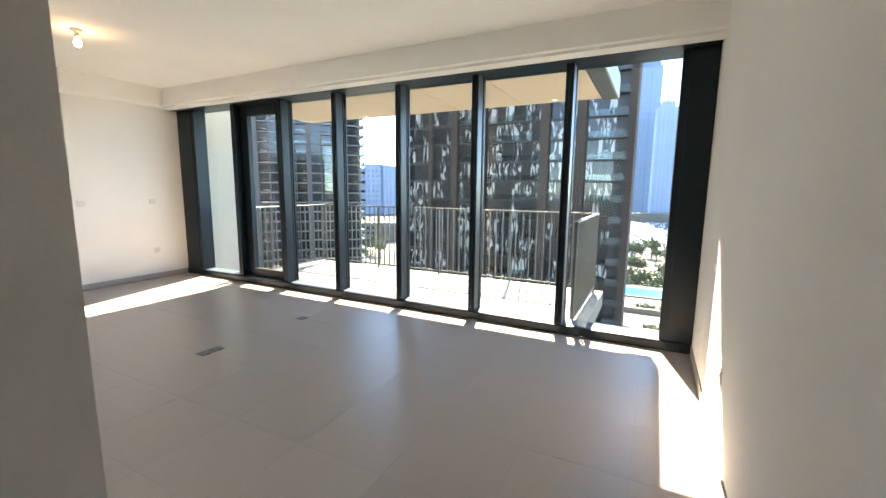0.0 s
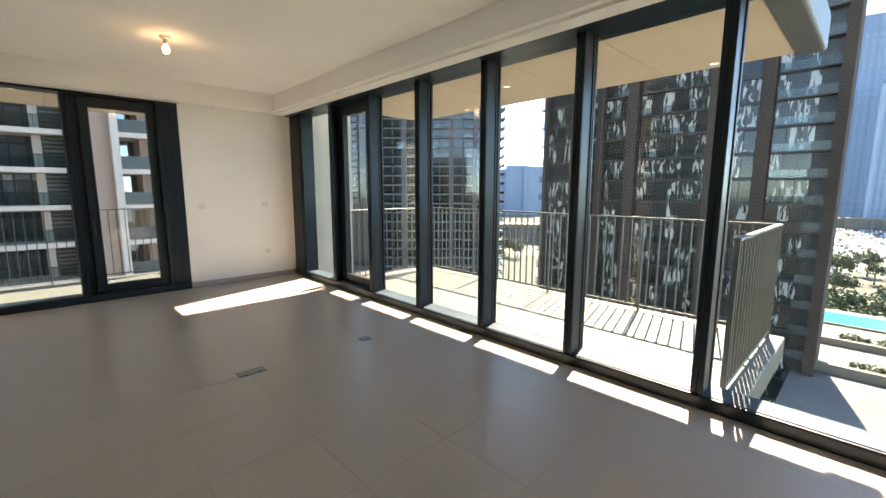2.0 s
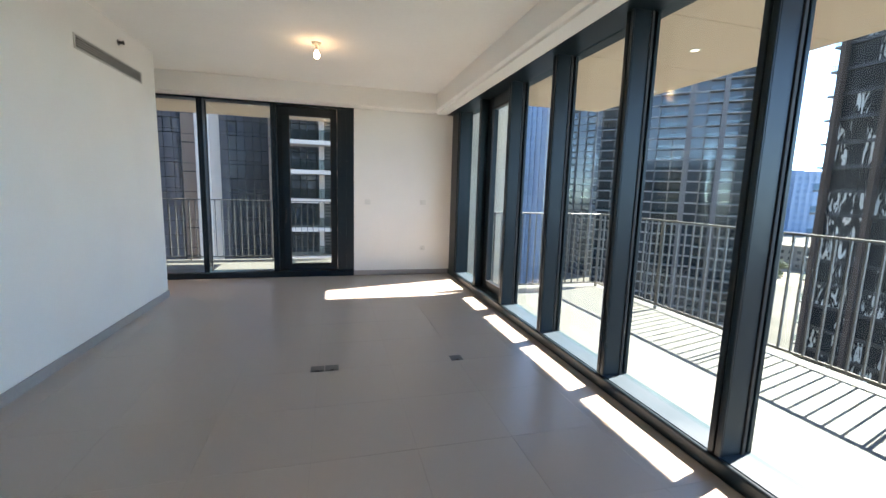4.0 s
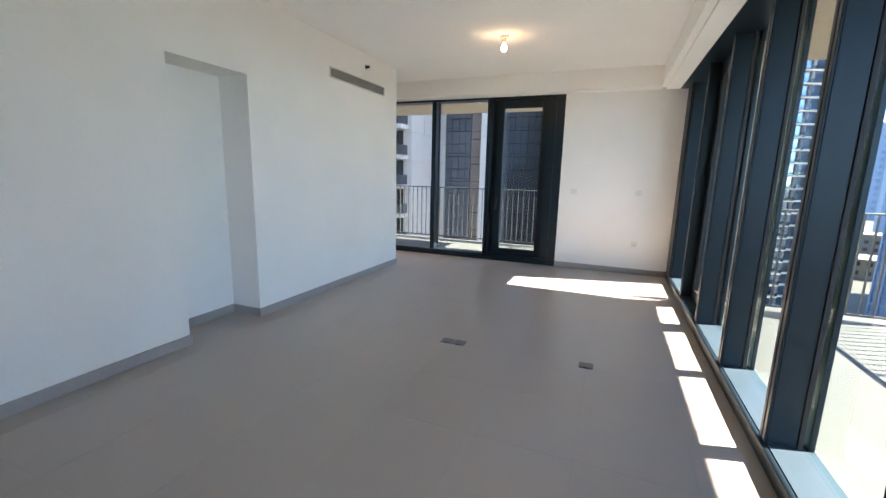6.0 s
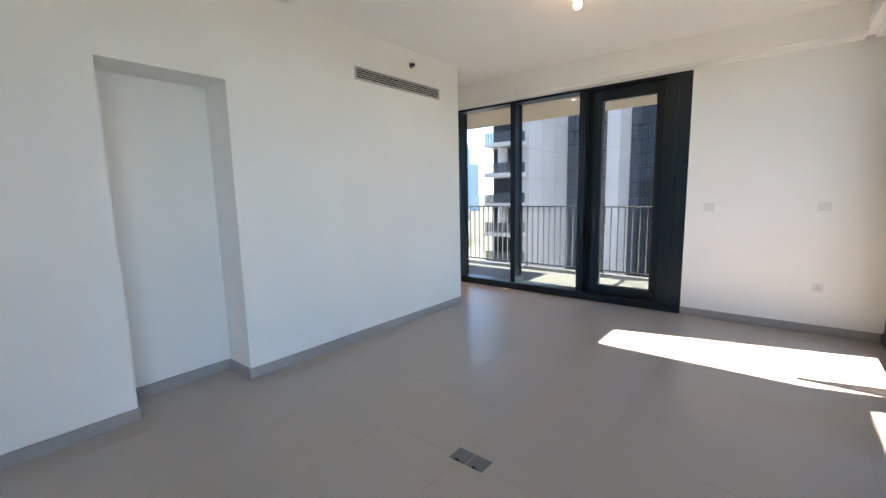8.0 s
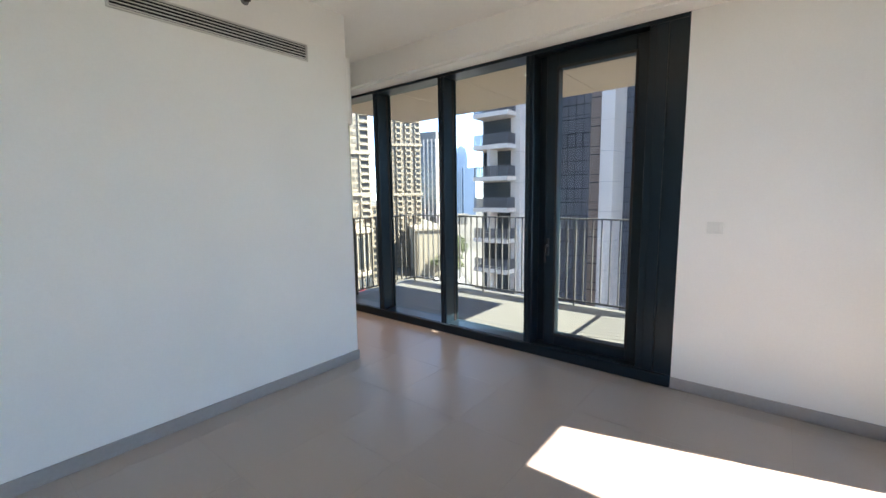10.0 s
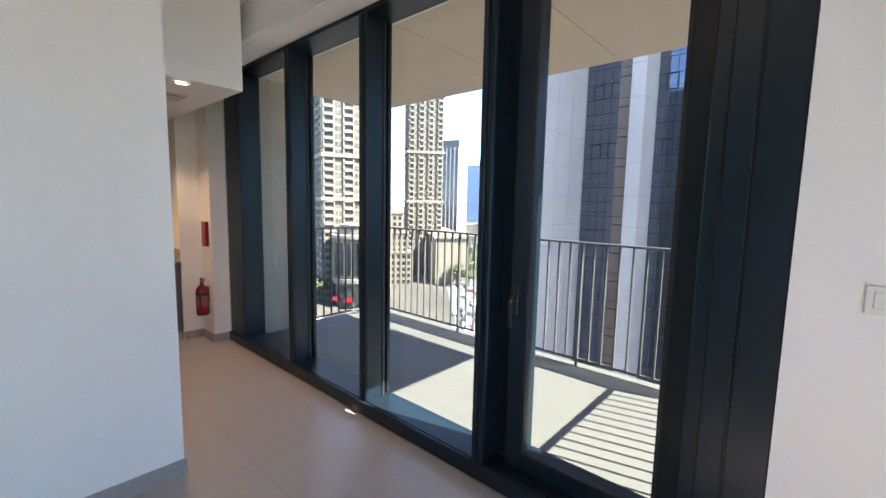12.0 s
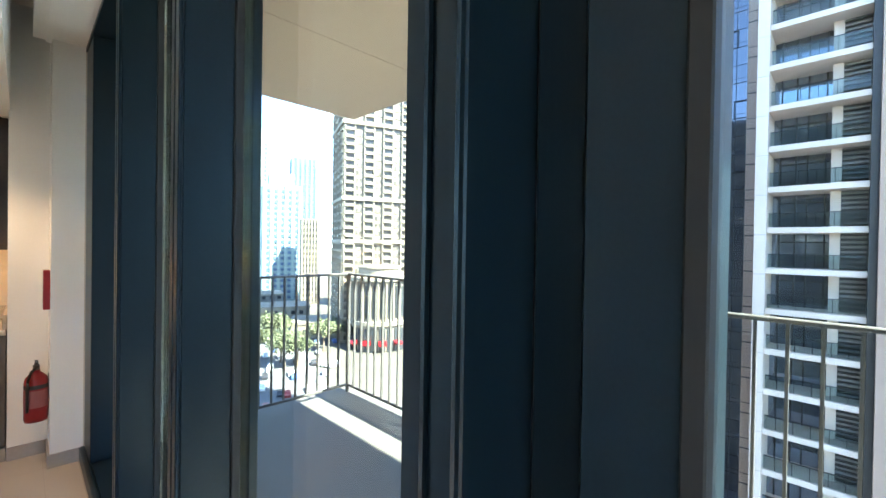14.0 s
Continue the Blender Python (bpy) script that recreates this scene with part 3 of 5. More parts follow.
bm = box(-0.012, 0.012, -0.03, 0.085, 0.436, 0.446, 0.002)
add_box(bm, -0.01, 0.01, -0.03, 0.095, 0.462, 0.47, 0.002)
add_box(bm, -0.009, 0.009, -0.032, -0.02, 0.44, 0.468)
part("lever", bm, BLACK, ext, "black squeeze lever")
bm = bmesh.new()
hose = [(0.0, 0.02, 0.42), (0.03, 0.07, 0.40), (0.05, 0.085, 0.33), (0.05, 0.082, 0.2), (0.05, 0.08, 0.1)]
for a, c in zip(hose, hose[1:]):
    add_tube(bm, a, c, 0.009, 0.009, 10)
part("hose", bm, BLACK, ext, "black rubber hose", True)
part("bracket", box(-0.085, -0.066, -0.02, 0.02, 0.18, 0.36, 0.002), STEEL, ext)

sign = thing("fire_notice", "red acrylic fire notice plate on the white pier", "sign", -6.61, -2.42, 1.165)
part("plate", box(0.001, 0.034, -0.055, 0.055, -0.13, 0.13, 0.002), RED, sign)
part("print", box(0.034, 0.0348, -0.035, 0.035, -0.09, 0.03), LABEL_RED, sign, "faded pale print")

# ---- outside: materials ----
GROUND_M = material("sandy city ground", (0.10, 0.09, 0.076), 0.95, grain=0.25, grain_scale=0.05, stain=0.35, stain_scale=0.012)
ROAD_M = material("grey asphalt", (0.13, 0.13, 0.135), 0.9, grain=0.15, grain_scale=1.5, stain=0.15, stain_scale=0.05)
PAVE_M = material("pale concrete paving", (0.145, 0.136, 0.123), 0.85, grain=0.08, grain_scale=1.2, stain=0.12, stain_scale=0.15)
BROWN = material("brown cladding", (0.075, 0.055, 0.047), 0.9, spec=0.1, grain=0.06, grain_scale=2, stain=0.08, stain_scale=0.2, random_value=0.06)
DARK_SLAB = material("dark spandrel", (0.03, 0.03, 0.033), 0.4, grain=0.1, grain_scale=2, stain=0.1, stain_scale=0.2, random_value=0.15)
GREY_SLAB = material("grey concrete slab edge", (0.15, 0.145, 0.145), 0.7, grain=0.06, grain_scale=1, stain=0.08, stain_scale=0.1, random_value=0.05)
BEIGE = material("beige tower render", (0.225, 0.193, 0.152), 0.85, grain=0.04, grain_scale=1, stain=0.06, stain_scale=0.06, random_value=0.03)
BEIGE_DARK = material("brownish tower render", (0.22, 0.185, 0.15), 0.85, grain=0.05, grain_scale=1, stain=0.06, stain_scale=0.08)
WHITE_STONE = material("white stone cladding", (0.88, 0.71, 0.61), 0.8, spec=0.15, grain=0.03, grain_scale=2, stain=0.05, stain_scale=0.25, random_value=0.02)
PINK = material("pinkish beige cladding", (0.55, 0.37, 0.295), 0.8, spec=0.15, grain=0.03, grain_scale=2, stain=0.05, stain_scale=0.15)
PINK_BROWN = material("brown clad strip", (0.40, 0.30, 0.25), 0.75, grain=0.04, grain_scale=2, stain=0.06, stain_scale=0.2)
JOINT = material("cladding joint", (0.55, 0.46, 0.41), 0.8, grain=0.05)
LOUVRE = material("grey louvre slats", (0.26, 0.24, 0.23), 0.6, grain=0.04, grain_scale=3)
DARK_GLASS = material("dark facade glass", (0.030, 0.036, 0.042), 0.12, metal=0.0, grain=0.15, grain_scale=0.8, spec=0.6, random_value=0.3)
MIRROR_GLASS = material("blue mirror facade glass", (0.15, 0.17, 0.21), 0.05, metal=0.85, grain=0.06, grain_scale=0.4, random_value=0.06, bump=0.02, bump_scale=0.5)
BALCONY_GLASS = material("blue balcony window glass", (0.24, 0.29, 0.36), 0.06, metal=0.8, grain=0.06, grain_scale=0.4, random_value=0.2, bump=0.01, bump_scale=0.6)
BALUSTRADE = material("greenish balustrade glass", (0.06, 0.07, 0.07), 0.25, grain=0.08, grain_scale=1.5, spec=0.4, random_value=0.3)
# Haze of distance painted into the base colours, lightened for shaded faces.
HAZE_1 = material("far tower cladding with painted haze", (0.22, 0.29, 0.40), 0.7, grain=0.05, grain_scale=0.1, stain=0.05, stain_scale=0.02, random_value=0.05)
HAZE_2 = material("far tower glass with painted haze", (0.14, 0.215, 0.33), 0.55, grain=0.05, grain_scale=0.1, random_value=0.12)
# Darker copies of the painted haze, for far towers facing more sun.
HAZE_3 = material("darker far cladding with painted haze", (0.105, 0.16, 0.25), 0.7, grain=0.05, grain_scale=0.1, stain=0.05, stain_scale=0.02, random_value=0.05)
HAZE_4 = material("darker far glass with painted haze", (0.06, 0.105, 0.185), 0.4, grain=0.05, grain_scale=0.1, random_value=0.12)
BEIGE_GLASS = material("dull beige tower glass", (0.10, 0.093, 0.083), 0.3, grain=0.1, grain_scale=0.5, random_value=0.4)
TEAL_T = material("pale teal tower render", (0.22, 0.28, 0.27), 0.7, grain=0.05, grain_scale=0.2, stain=0.05, stain_scale=0.03, random_value=0.04)
LEAF = material("dusty tree leaves", (0.10, 0.115, 0.062), 0.7, grain=0.3, grain_scale=0.9, stain=0.25, stain_scale=0.2)
BARK = material("grey bark", (0.16, 0.12, 0.09), 0.9, grain=0.2, grain_scale=4)
WATER = material("blue pool water", (0.03, 0.21, 0.40), 0.08, grain=0.08, grain_scale=0.5, bump=0.03, bump_scale=1.2, spec=0.8)


def painted_glints(name):
    """Dark glass with pale curtain-like streaks: wavy reflections painted into the base colour."""
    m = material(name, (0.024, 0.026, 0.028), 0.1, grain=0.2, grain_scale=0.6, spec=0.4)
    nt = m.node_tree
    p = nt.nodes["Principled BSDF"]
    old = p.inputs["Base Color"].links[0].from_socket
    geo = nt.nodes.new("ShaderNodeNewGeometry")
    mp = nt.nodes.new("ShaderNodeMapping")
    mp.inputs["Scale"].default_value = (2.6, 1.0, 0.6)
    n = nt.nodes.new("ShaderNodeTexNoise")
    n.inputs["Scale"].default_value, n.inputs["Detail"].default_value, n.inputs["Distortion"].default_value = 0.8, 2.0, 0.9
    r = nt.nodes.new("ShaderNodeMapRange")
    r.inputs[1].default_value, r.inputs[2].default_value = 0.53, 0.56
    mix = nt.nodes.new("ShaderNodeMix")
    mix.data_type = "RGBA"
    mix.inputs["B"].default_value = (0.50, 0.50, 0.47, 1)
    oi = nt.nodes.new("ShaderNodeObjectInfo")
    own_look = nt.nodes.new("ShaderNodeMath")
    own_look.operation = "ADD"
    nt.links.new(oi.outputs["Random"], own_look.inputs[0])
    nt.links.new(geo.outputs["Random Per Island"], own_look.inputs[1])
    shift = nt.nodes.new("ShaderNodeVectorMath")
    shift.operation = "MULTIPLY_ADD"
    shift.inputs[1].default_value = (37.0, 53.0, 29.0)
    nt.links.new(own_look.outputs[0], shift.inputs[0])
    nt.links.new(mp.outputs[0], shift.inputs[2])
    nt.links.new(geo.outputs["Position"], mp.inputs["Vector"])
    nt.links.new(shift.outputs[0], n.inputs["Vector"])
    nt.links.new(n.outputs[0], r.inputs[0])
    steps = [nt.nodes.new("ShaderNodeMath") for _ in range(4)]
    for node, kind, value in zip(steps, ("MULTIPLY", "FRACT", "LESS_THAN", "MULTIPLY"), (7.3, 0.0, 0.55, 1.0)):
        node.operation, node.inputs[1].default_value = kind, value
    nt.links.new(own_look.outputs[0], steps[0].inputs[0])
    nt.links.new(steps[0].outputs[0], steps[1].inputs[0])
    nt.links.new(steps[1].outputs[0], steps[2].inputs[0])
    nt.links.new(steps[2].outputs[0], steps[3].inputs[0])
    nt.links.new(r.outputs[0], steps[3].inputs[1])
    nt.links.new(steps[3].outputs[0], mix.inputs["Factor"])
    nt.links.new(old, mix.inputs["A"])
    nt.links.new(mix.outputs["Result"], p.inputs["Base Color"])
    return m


T2_SLAB = material("pale grey slab edge", (0.27, 0.25, 0.25), 0.75, grain=0.06, grain_scale=1, stain=0.08, stain_scale=0.1, random_value=0.08)
TOWER_RAIL = clear_glass("clear balustrade glass", (0.72, 0.80, 0.80))
T2_PIER = material("grey tower cladding", (0.13, 0.115, 0.115), 0.6, grain=0.05, grain_scale=1, random_value=0.05)
GLINT_GLASS = painted_glints("facade glass with painted reflections")

# ---- outside: building helpers ----
def shared(name, bm, mat, parent, spots, rz=0.0, near=280, level=1.5):
    """One mesh at many spots under parent: the nearest to eye level as parts, the rest joined as stuff."""
    me = bpy.data.meshes.new(name)
    bm.normal_update()
    bm.to_mesh(me)
    me.materials.append(mat)
    spots = sorted(spots, key=lambda s: abs(s[2] - level))
    turn = Matrix.Rotation(radians(rz), 4, "Z")
    for s in spots[:near]:
        o = new(name, me)
        o.parent = parent
        o.matrix_basis = Matrix.Translation(s) @ turn
    rest = spots[near:]
    if rest:
        v0 = np.array([turn @ v.co for v in bm.verts])
        faces0 = [[v.index for v in f.verts] for f in bm.faces]
        verts = np.concatenate([v0 + np.array(s) for s in rest])
        faces = [[i + k * len(v0) for i in f] for k in range(len(rest)) for f in faces0]
        m2 = bpy.data.meshes.new(name + "_rest")
        m2.from_pydata(verts.tolist(), [], faces)
        m2.materials.append(mat)
        o = new(name + "_rest", m2)
        o.parent = parent
        tagged(o, kind="stuff")
    bm.free()


def tower(name, label, x, y, z0, rz=0.0, category="building", group=""):
    return thing(name, label, category, x, y, z0, group, rz=rz)


def face(parent, side, half_w, half_d, z0, z1, fh, bay, pier_w, span_h, proud, glass, pier_mat, span_mat, near=240, balcony=None, balcony_bays=(), depth=1.2, skip_piers=False, level=0.0):
    """One face of a tower of half sizes half_w (x) and half_d (y): panes, spandrels, piers and balconies. side: 0 south, 1 east, 2 north, 3 west."""
    rz = (0, 90, 180, 270)[side]
    R = Matrix.Rotation(radians(rz), 3, "Z")
    hw = (half_w, half_d)[side % 2]
    off = (half_d, half_w)[side % 2]
    n = max(1, round(2 * hw / bay))
    bw = 2 * hw / n
    floors = int((z1 - z0) / fh)

    def at(u, out, z):
        p = R @ Vector((u, -off - out, 0))
        return (p.x, p.y, z)
    wins = [at(-hw + bw * (i + 0.5), 0.0, z0 + fh * f) for f in range(floors) for i in range(n)]
    shared("window", box(-bw / 2 + 0.02, bw / 2 - 0.02, -0.06, 0.0, span_h, fh), glass, parent, wins, rz, near, level)
    shared("spandrel", box(-hw, hw, -proud * 0.8, 0.0, 0.0, span_h), span_mat, parent, [at(0, 0, z0 + fh * f) for f in range(floors + 1)], rz, near, level)
    if not skip_piers:
        shared("pier", box(-pier_w / 2, pier_w / 2, -proud, 0.0, z0, z1 + 0.8), pier_mat, parent, [at(-hw + bw * i, 0, 0) for i in range(n + 1)], rz)
    if balcony is not None and balcony_bays:
        bm = box(-bw / 2 + 0.1, bw / 2 - 0.1, -depth, 0.0, -0.02, 0.22)
        slabs = [at(-hw + bw * (i + 0.5), 0.0, z0 + fh * f) for f in range(1, floors) for i in balcony_bays]
        shared("balcony_slab", bm, span_mat, parent, slabs, rz, near, level)
        bm = box(-bw / 2 + 0.1, bw / 2 - 0.1, -depth, -depth + 0.06, 0.22, 1.25)
        add_box(bm, -bw / 2 + 0.1, -bw / 2 + 0.16, -depth + 0.06, 0.0, 0.22, 1.25)
        add_box(bm, bw / 2 - 0.16, bw / 2 - 0.1, -depth + 0.06, 0.0, 0.22, 1.25)
        shared("balustrade", bm, balcony, parent, slabs, rz, near, level)


GZ = -40.0
structure("ground", box(-4000, 4000, -4000, 4000, GZ - 1, GZ), GROUND_M, "sandy city ground far below, out to the horizon", "ground")

# the tower that holds the apartment, above and below it
own = tower("apartment_tower", "dark glazed tower that holds the apartment", 5.0, -8.0, 0)
part("lower_body", box(-11.9, 16, -52, 12.1, GZ, -0.32), DARK_SLAB, own)
part("upper_body", box(-11.9, 16, -52, 12.1, 3.3, 24), DARK_SLAB, own)
part("storey_body", box(-11.9, 16, -52, 3.55, -0.32, 3.3), DARK_SLAB, own)
part("storey_body", box(-3.65, 16, 3.56, 12.1, -0.32, 3.3), DARK_SLAB, own)
shared("slab_edge", box(-12.1, 16.2, -52.2, 12.3, 0.0, 0.35), GREY_SLAB, own, [(0, 0, -0.35 + 3.45 * k) for k in range(-11, 8) if k not in (0, 1)])
shared("window", box(-12.0, -11.9, -0.9, 0.9, 0.5, 3.2), DARK_GLASS, own, [(0, 11.0 - 2.4 * i, -0.35 + 3.45 * k) for k in range(-11, 7) for i in range(26) if k not in (0,)], 0, 60)

# the near dark tower to the north
t1 = tower("apartment_tower", "near dark brown tower with glass balconies and reflections painted on its windows", -24.3, 82.0, 0)
part("core", box(-18.9, 21.3, -11.9, -5.0, GZ, 62), DARK_SLAB, t1)
F1 = [GZ + 3.3 * f for f in range(31)]
for c, w, deep in ((-16.2, 5.0, 0.0), (-11.0, 4.4, 0.0), (-6.1, 3.8, 0.9), (2.5, 9.4, 0.9), (10.8, 4.2, 0.0), (16.7, 4.2, 0.7)):
    n = max(2, round(w / 1.5))
    bw = w / n
    # Each window carries its own streaks of painted reflection.
    shared("window", box(-bw / 2 + 0.05, bw / 2 - 0.05, -0.08, 0.0, 0.24, 3.26), GLINT_GLASS, t1, [(c - w / 2 + bw * (i + 0.5), -12.0, z) for z in F1 for i in range(n)], 0, 55, 0)
    shared("window_frame", box(-0.04, 0.04, -0.12, 0.0, 0.24, 3.3), BLACK, t1, [(c - w / 2 + bw * i, -12.0, z) for z in F1 for i in range(1, n)], 0, 45, 0)
    shared("slab_edge", box(-w / 2, w / 2, -0.35, 0.0, -0.12, 0.36), DARK_SLAB, t1, [(c, -12.0, z) for z in F1])
    if deep:
        shared("balcony_slab", box(-w / 2 + 0.2, w / 2 - 0.2, -deep, -0.2, 0.02, 0.22), DARK_SLAB, t1, [(c, -12.0, z) for z in F1])
        shared("balustrade", box(-w / 2 + 0.25, w / 2 - 0.25, -deep, -deep + 0.05, 0.22, 1.2), TOWER_RAIL, t1, [(c, -12.0, z) for z in F1])
for x, w in ((-18.9, 0.3), (-13.4, 0.3), (-8.4, 0.6), (-3.2, 0.8), (8.0, 0.7), (13.8, 0.7), (21.0, 0.55)):
    part("column", box(x - w, x + w, -13.1, -11.9, GZ, 63), BROWN, t1, "brown clad column")
shared("corner_balcony", box(-1.1, 1.1, -1.0, 0.0, 0.0, 0.24), DARK_SLAB, t1, [(19.65, -12.0, z) for z in F1])
shared("corner_balustrade", box(-1.1, 1.1, -1.0, -0.94, 0.24, 1.25), BALUSTRADE, t1, [(19.65, -12.0, z) for z in F1])
for z in (-3.9, 28.5):
    part("beam", box(8.7, 20.4, -12.9, -12.0, z, z + 1.4), BROWN, t1, "brown clad cross beam")
part("side_wall", box(21.3, 21.5, -11.9, -5.0, GZ, 63), BROWN, t1)
shared("corner_slab", box(-1.5, 0.0, -5.0, 2.0, 0.0, 0.24), GREY_SLAB, t1, [(-19.2, -7.0, z) for z in F1])
shared("corner_balustrade", box(-1.5, -1.44, -5.0, 2.0, 0.24, 1.2), TOWER_RAIL, t1, [(-19.2, -7.0, z) for z in F1])
shared("corner_window", box(-0.9, 0.0, -4.0, 2.0, 0.3, 3.2), DARK_GLASS, t1, [(-18.9, -7.0, z) for z in F1])

# the stepped tower further left
t2 = tower("apartment_tower", "tall grey tower with stacked white-edged balconies", -124.0, 119.0, 0, 45)
part("core", box(-21, 21, -21, 21, GZ, 90), DARK_SLAB, t2)
face(t2, 0, 21, 21, GZ, 90, 3.3, 4.2, 0.45, 0.5, 0.6, DARK_GLASS, T2_PIER, T2_SLAB, 200, TOWER_RAIL, (0, 1, 2, 4, 5, 7, 8, 9), 1.9)
face(t2, 1, 21, 21, GZ, 90, 3.3, 6.0, 0.7, 0.3, 0.6, DARK_GLASS, T2_PIER, GREY_SLAB, 120, TOWER_RAIL, (0, 2, 4, 6), 2.2)
for x, w in ((-12.6, 0.9), (4.2, 0.8), (12.6, 0.7)):
    part("column", box(x - w, x + w, -23.2, -20.9, GZ, 92), T2_PIER, t2, "grey clad column")
F2 = [GZ + 3.3 * f for f in range(1, 39)]
shared("corner_balcony", box(20.9, 23.0, -22.4, -14.0, 0.0, 0.28), T2_SLAB, t2, [(0, 0, z) for z in F2])
shared("corner_balustrade", box(22.9, 22.96, -22.3, -14.1, 0.28, 1.3), TOWER_RAIL, t2, [(0, 0, z) for z in F2])
t2c = tower("apartment_tower", "grey tower with rows of balconies beyond the street", -197.0, 133.0, 0, 20)
part("core", box(-13, 13, -13, 13, GZ, 80), DARK_SLAB, t2c)
face(t2c, 0, 13, 13, GZ, 80, 3.3, 4.9, 0.8, 0.4, 0.6, DARK_GLASS, T2_PIER, GREY_SLAB, 24, TOWER_RAIL, (0, 2, 4), 1.6)
face(t2c, 1, 13, 13, GZ, 80, 3.3, 4.9, 0.8, 0.4, 0.6, DARK_GLASS, T2_PIER, GREY_SLAB, 24, TOWER_RAIL, (1, 3), 1.6)
t2d = tower("apartment_tower", "slim pale tower with white balcony edges", -143.0, 47.5, 0, 20)
part("core", box(-5, 5, -5, 5, GZ, 34), T2_PIER, t2d)
for side in (0, 1):
    face(t2d, side, 5, 5, GZ, 33, 3.3, 3.3, 0.6, 0.5, 0.6, BALCONY_GLASS, T2_SLAB, WHITE_STONE, 14, TOWER_RAIL, (0, 2), 1.4)
# Distance haze here is only the pale blue base colours.
t2e = tower("apartment_tower", "glazed tower with thin slab edges, haze painted into its colours", -168.0, 91.0, 0, 25)
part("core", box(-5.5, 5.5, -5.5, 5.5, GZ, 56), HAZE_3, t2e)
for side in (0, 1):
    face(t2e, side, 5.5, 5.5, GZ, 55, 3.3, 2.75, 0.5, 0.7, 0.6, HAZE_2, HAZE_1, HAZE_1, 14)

# the near stone tower to the west
t3 = tower("office_tower", "near white stone tower with mirror glass and balconies", -50.0, 0.0, 0)
part("core", box(-30, -0.6, -23, 16, GZ, 70), DARK_SLAB, t3)
part("stone_block", box(-20, 9.4, -21.6, -17.2, GZ, 72), WHITE_STONE, t3, "white stone clad projecting block")
jt = bmesh.new()
for k in range(37):
    z = GZ + 3.05 * k
    add_box(jt, -19.9, 9.412, -21.5, -17.188, z, z + 0.05)
    add_box(jt, -0.5, 3.512, -11.3, -9.988, z, z + 0.05)
    add_box(jt, -0.5, 3.512, -3.85, -3.088, z, z + 0.05)
for x in (-0.2, 3.0, 6.2):
    add_box(jt, x, x + 0.05, -20.0, -17.188, GZ, 72)
part("cladding_joint", jt, JOINT, t3)
for y0, y1 in ((-11.3, -10.0), (-3.85, -3.1)):
    part("stone_pier", box(-0.6, 3.5, y0, y1, GZ, 72), WHITE_STONE, t3, "white stone pier")
for y0, y1 in ((-13.6, -11.302), (-5.0, -3.852)):
    part("brown_strip", box(-0.6, -0.1, y0, y1, GZ, 72), PINK_BROWN, t3, "brownish clad strip")
    bm = bmesh.new()
    for k in range(36):
        add_box(bm, -0.1, -0.088, y0, y1, GZ + 3.05 * k, GZ + 3.05 * k + 0.12)
        add_box(bm, -0.1, -0.088, y0, y1, GZ + 3.05 * k + 0.9, GZ + 3.05 * k + 0.97)
    part("strip_joint", bm, DARK_SLAB, t3)
for y0, y1 in ((-17.2, -13.6), (-10.0, -5.0)):
    n = 4 if y1 - y0 < 4.5 else 6
    bw = (y1 - y0) / n
    Z = [GZ + 1.56 * k for k in range(70)]
    shared("pane", box(-0.05, 0.0, -bw / 2 + 0.03, bw / 2 - 0.03, 0.03, 1.53), MIRROR_GLASS, t3, [(-0.45, y0 + bw * (i + 0.5), z) for z in Z for i in range(n)], 0, 140, 4)
    shared("transom", box(-0.1, 0.02, -(y1 - y0) / 2, (y1 - y0) / 2, -0.035, 0.035), DARK_SLAB, t3, [(-0.45, (y0 + y1) / 2, z) for z in Z[::2]])
    shared("transom", box(-0.1, 0.02, -(y1 - y0) / 2, (y1 - y0) / 2, 0.38, 0.42), DARK_SLAB, t3, [(-0.45, (y0 + y1) / 2, z) for z in Z[::2]])
    shared("mullion", box(-0.1, 0.02, -0.018, 0.018, GZ, 70), DARK_SLAB, t3, [(-0.45, y0 + bw * i, 0) for i in range(n + 1)])
    bm = box(-0.06, 0.06, -0.55, 0.55, 0.0, 0.05)
    add_box(bm, -0.06, 0.06, -0.55, 0.55, 1.45, 1.5)
    add_box(bm, -0.06, 0.06, -0.55, -0.49, 0.05, 1.45)
    add_box(bm, -0.06, 0.06, 0.49, 0.55, 0.05, 1.45)
    shared("vent_window_frame", bm, BLACK, t3, [(-0.40, y0 + bw * (i + 0.5), Z[2 * k]) for i, k in ((1, 15), (n - 1, 15), (1, 17), (n - 1, 17), (0, 19), (n - 2, 19))])
F3 = [0.15 + 3.12 * k for k in range(-13, 23)]
shared("balcony_slab", box(-1.0, 3.2, -3.08, 2.42, -0.42, 0.0), WHITE_STONE, t3, [(0, 0, z) for z in F3])
shared("window", box(-0.15, -0.02, -3.08, 0.42, 0.0, 2.7), BALCONY_GLASS, t3, [(0.1, 0, z) for z in F3])
shared("window_frame", box(-0.05, 0.12, -0.05, 0.05, 0.0, 2.7), BLACK, t3, [(0.1, y, z) for z in F3 for y in (-2.6, -1.65, -0.95, 0.1)])
shared("window_frame", box(-0.05, 0.11, -1.5, 1.5, 2.0, 2.09), BLACK, t3, [(0.1, -1.2, z) for z in F3])
bm = box(3.05, 3.11, -3.0, 2.36, 0.06, 1.05)
shared("balustrade", bm, TOWER_RAIL, t3, [(0, 0, z) for z in F3])
shared("handrail", box(3.03, 3.13, -3.0, 2.36, 1.05, 1.10), BLACK, t3, [(0, 0, z) for z in F3])
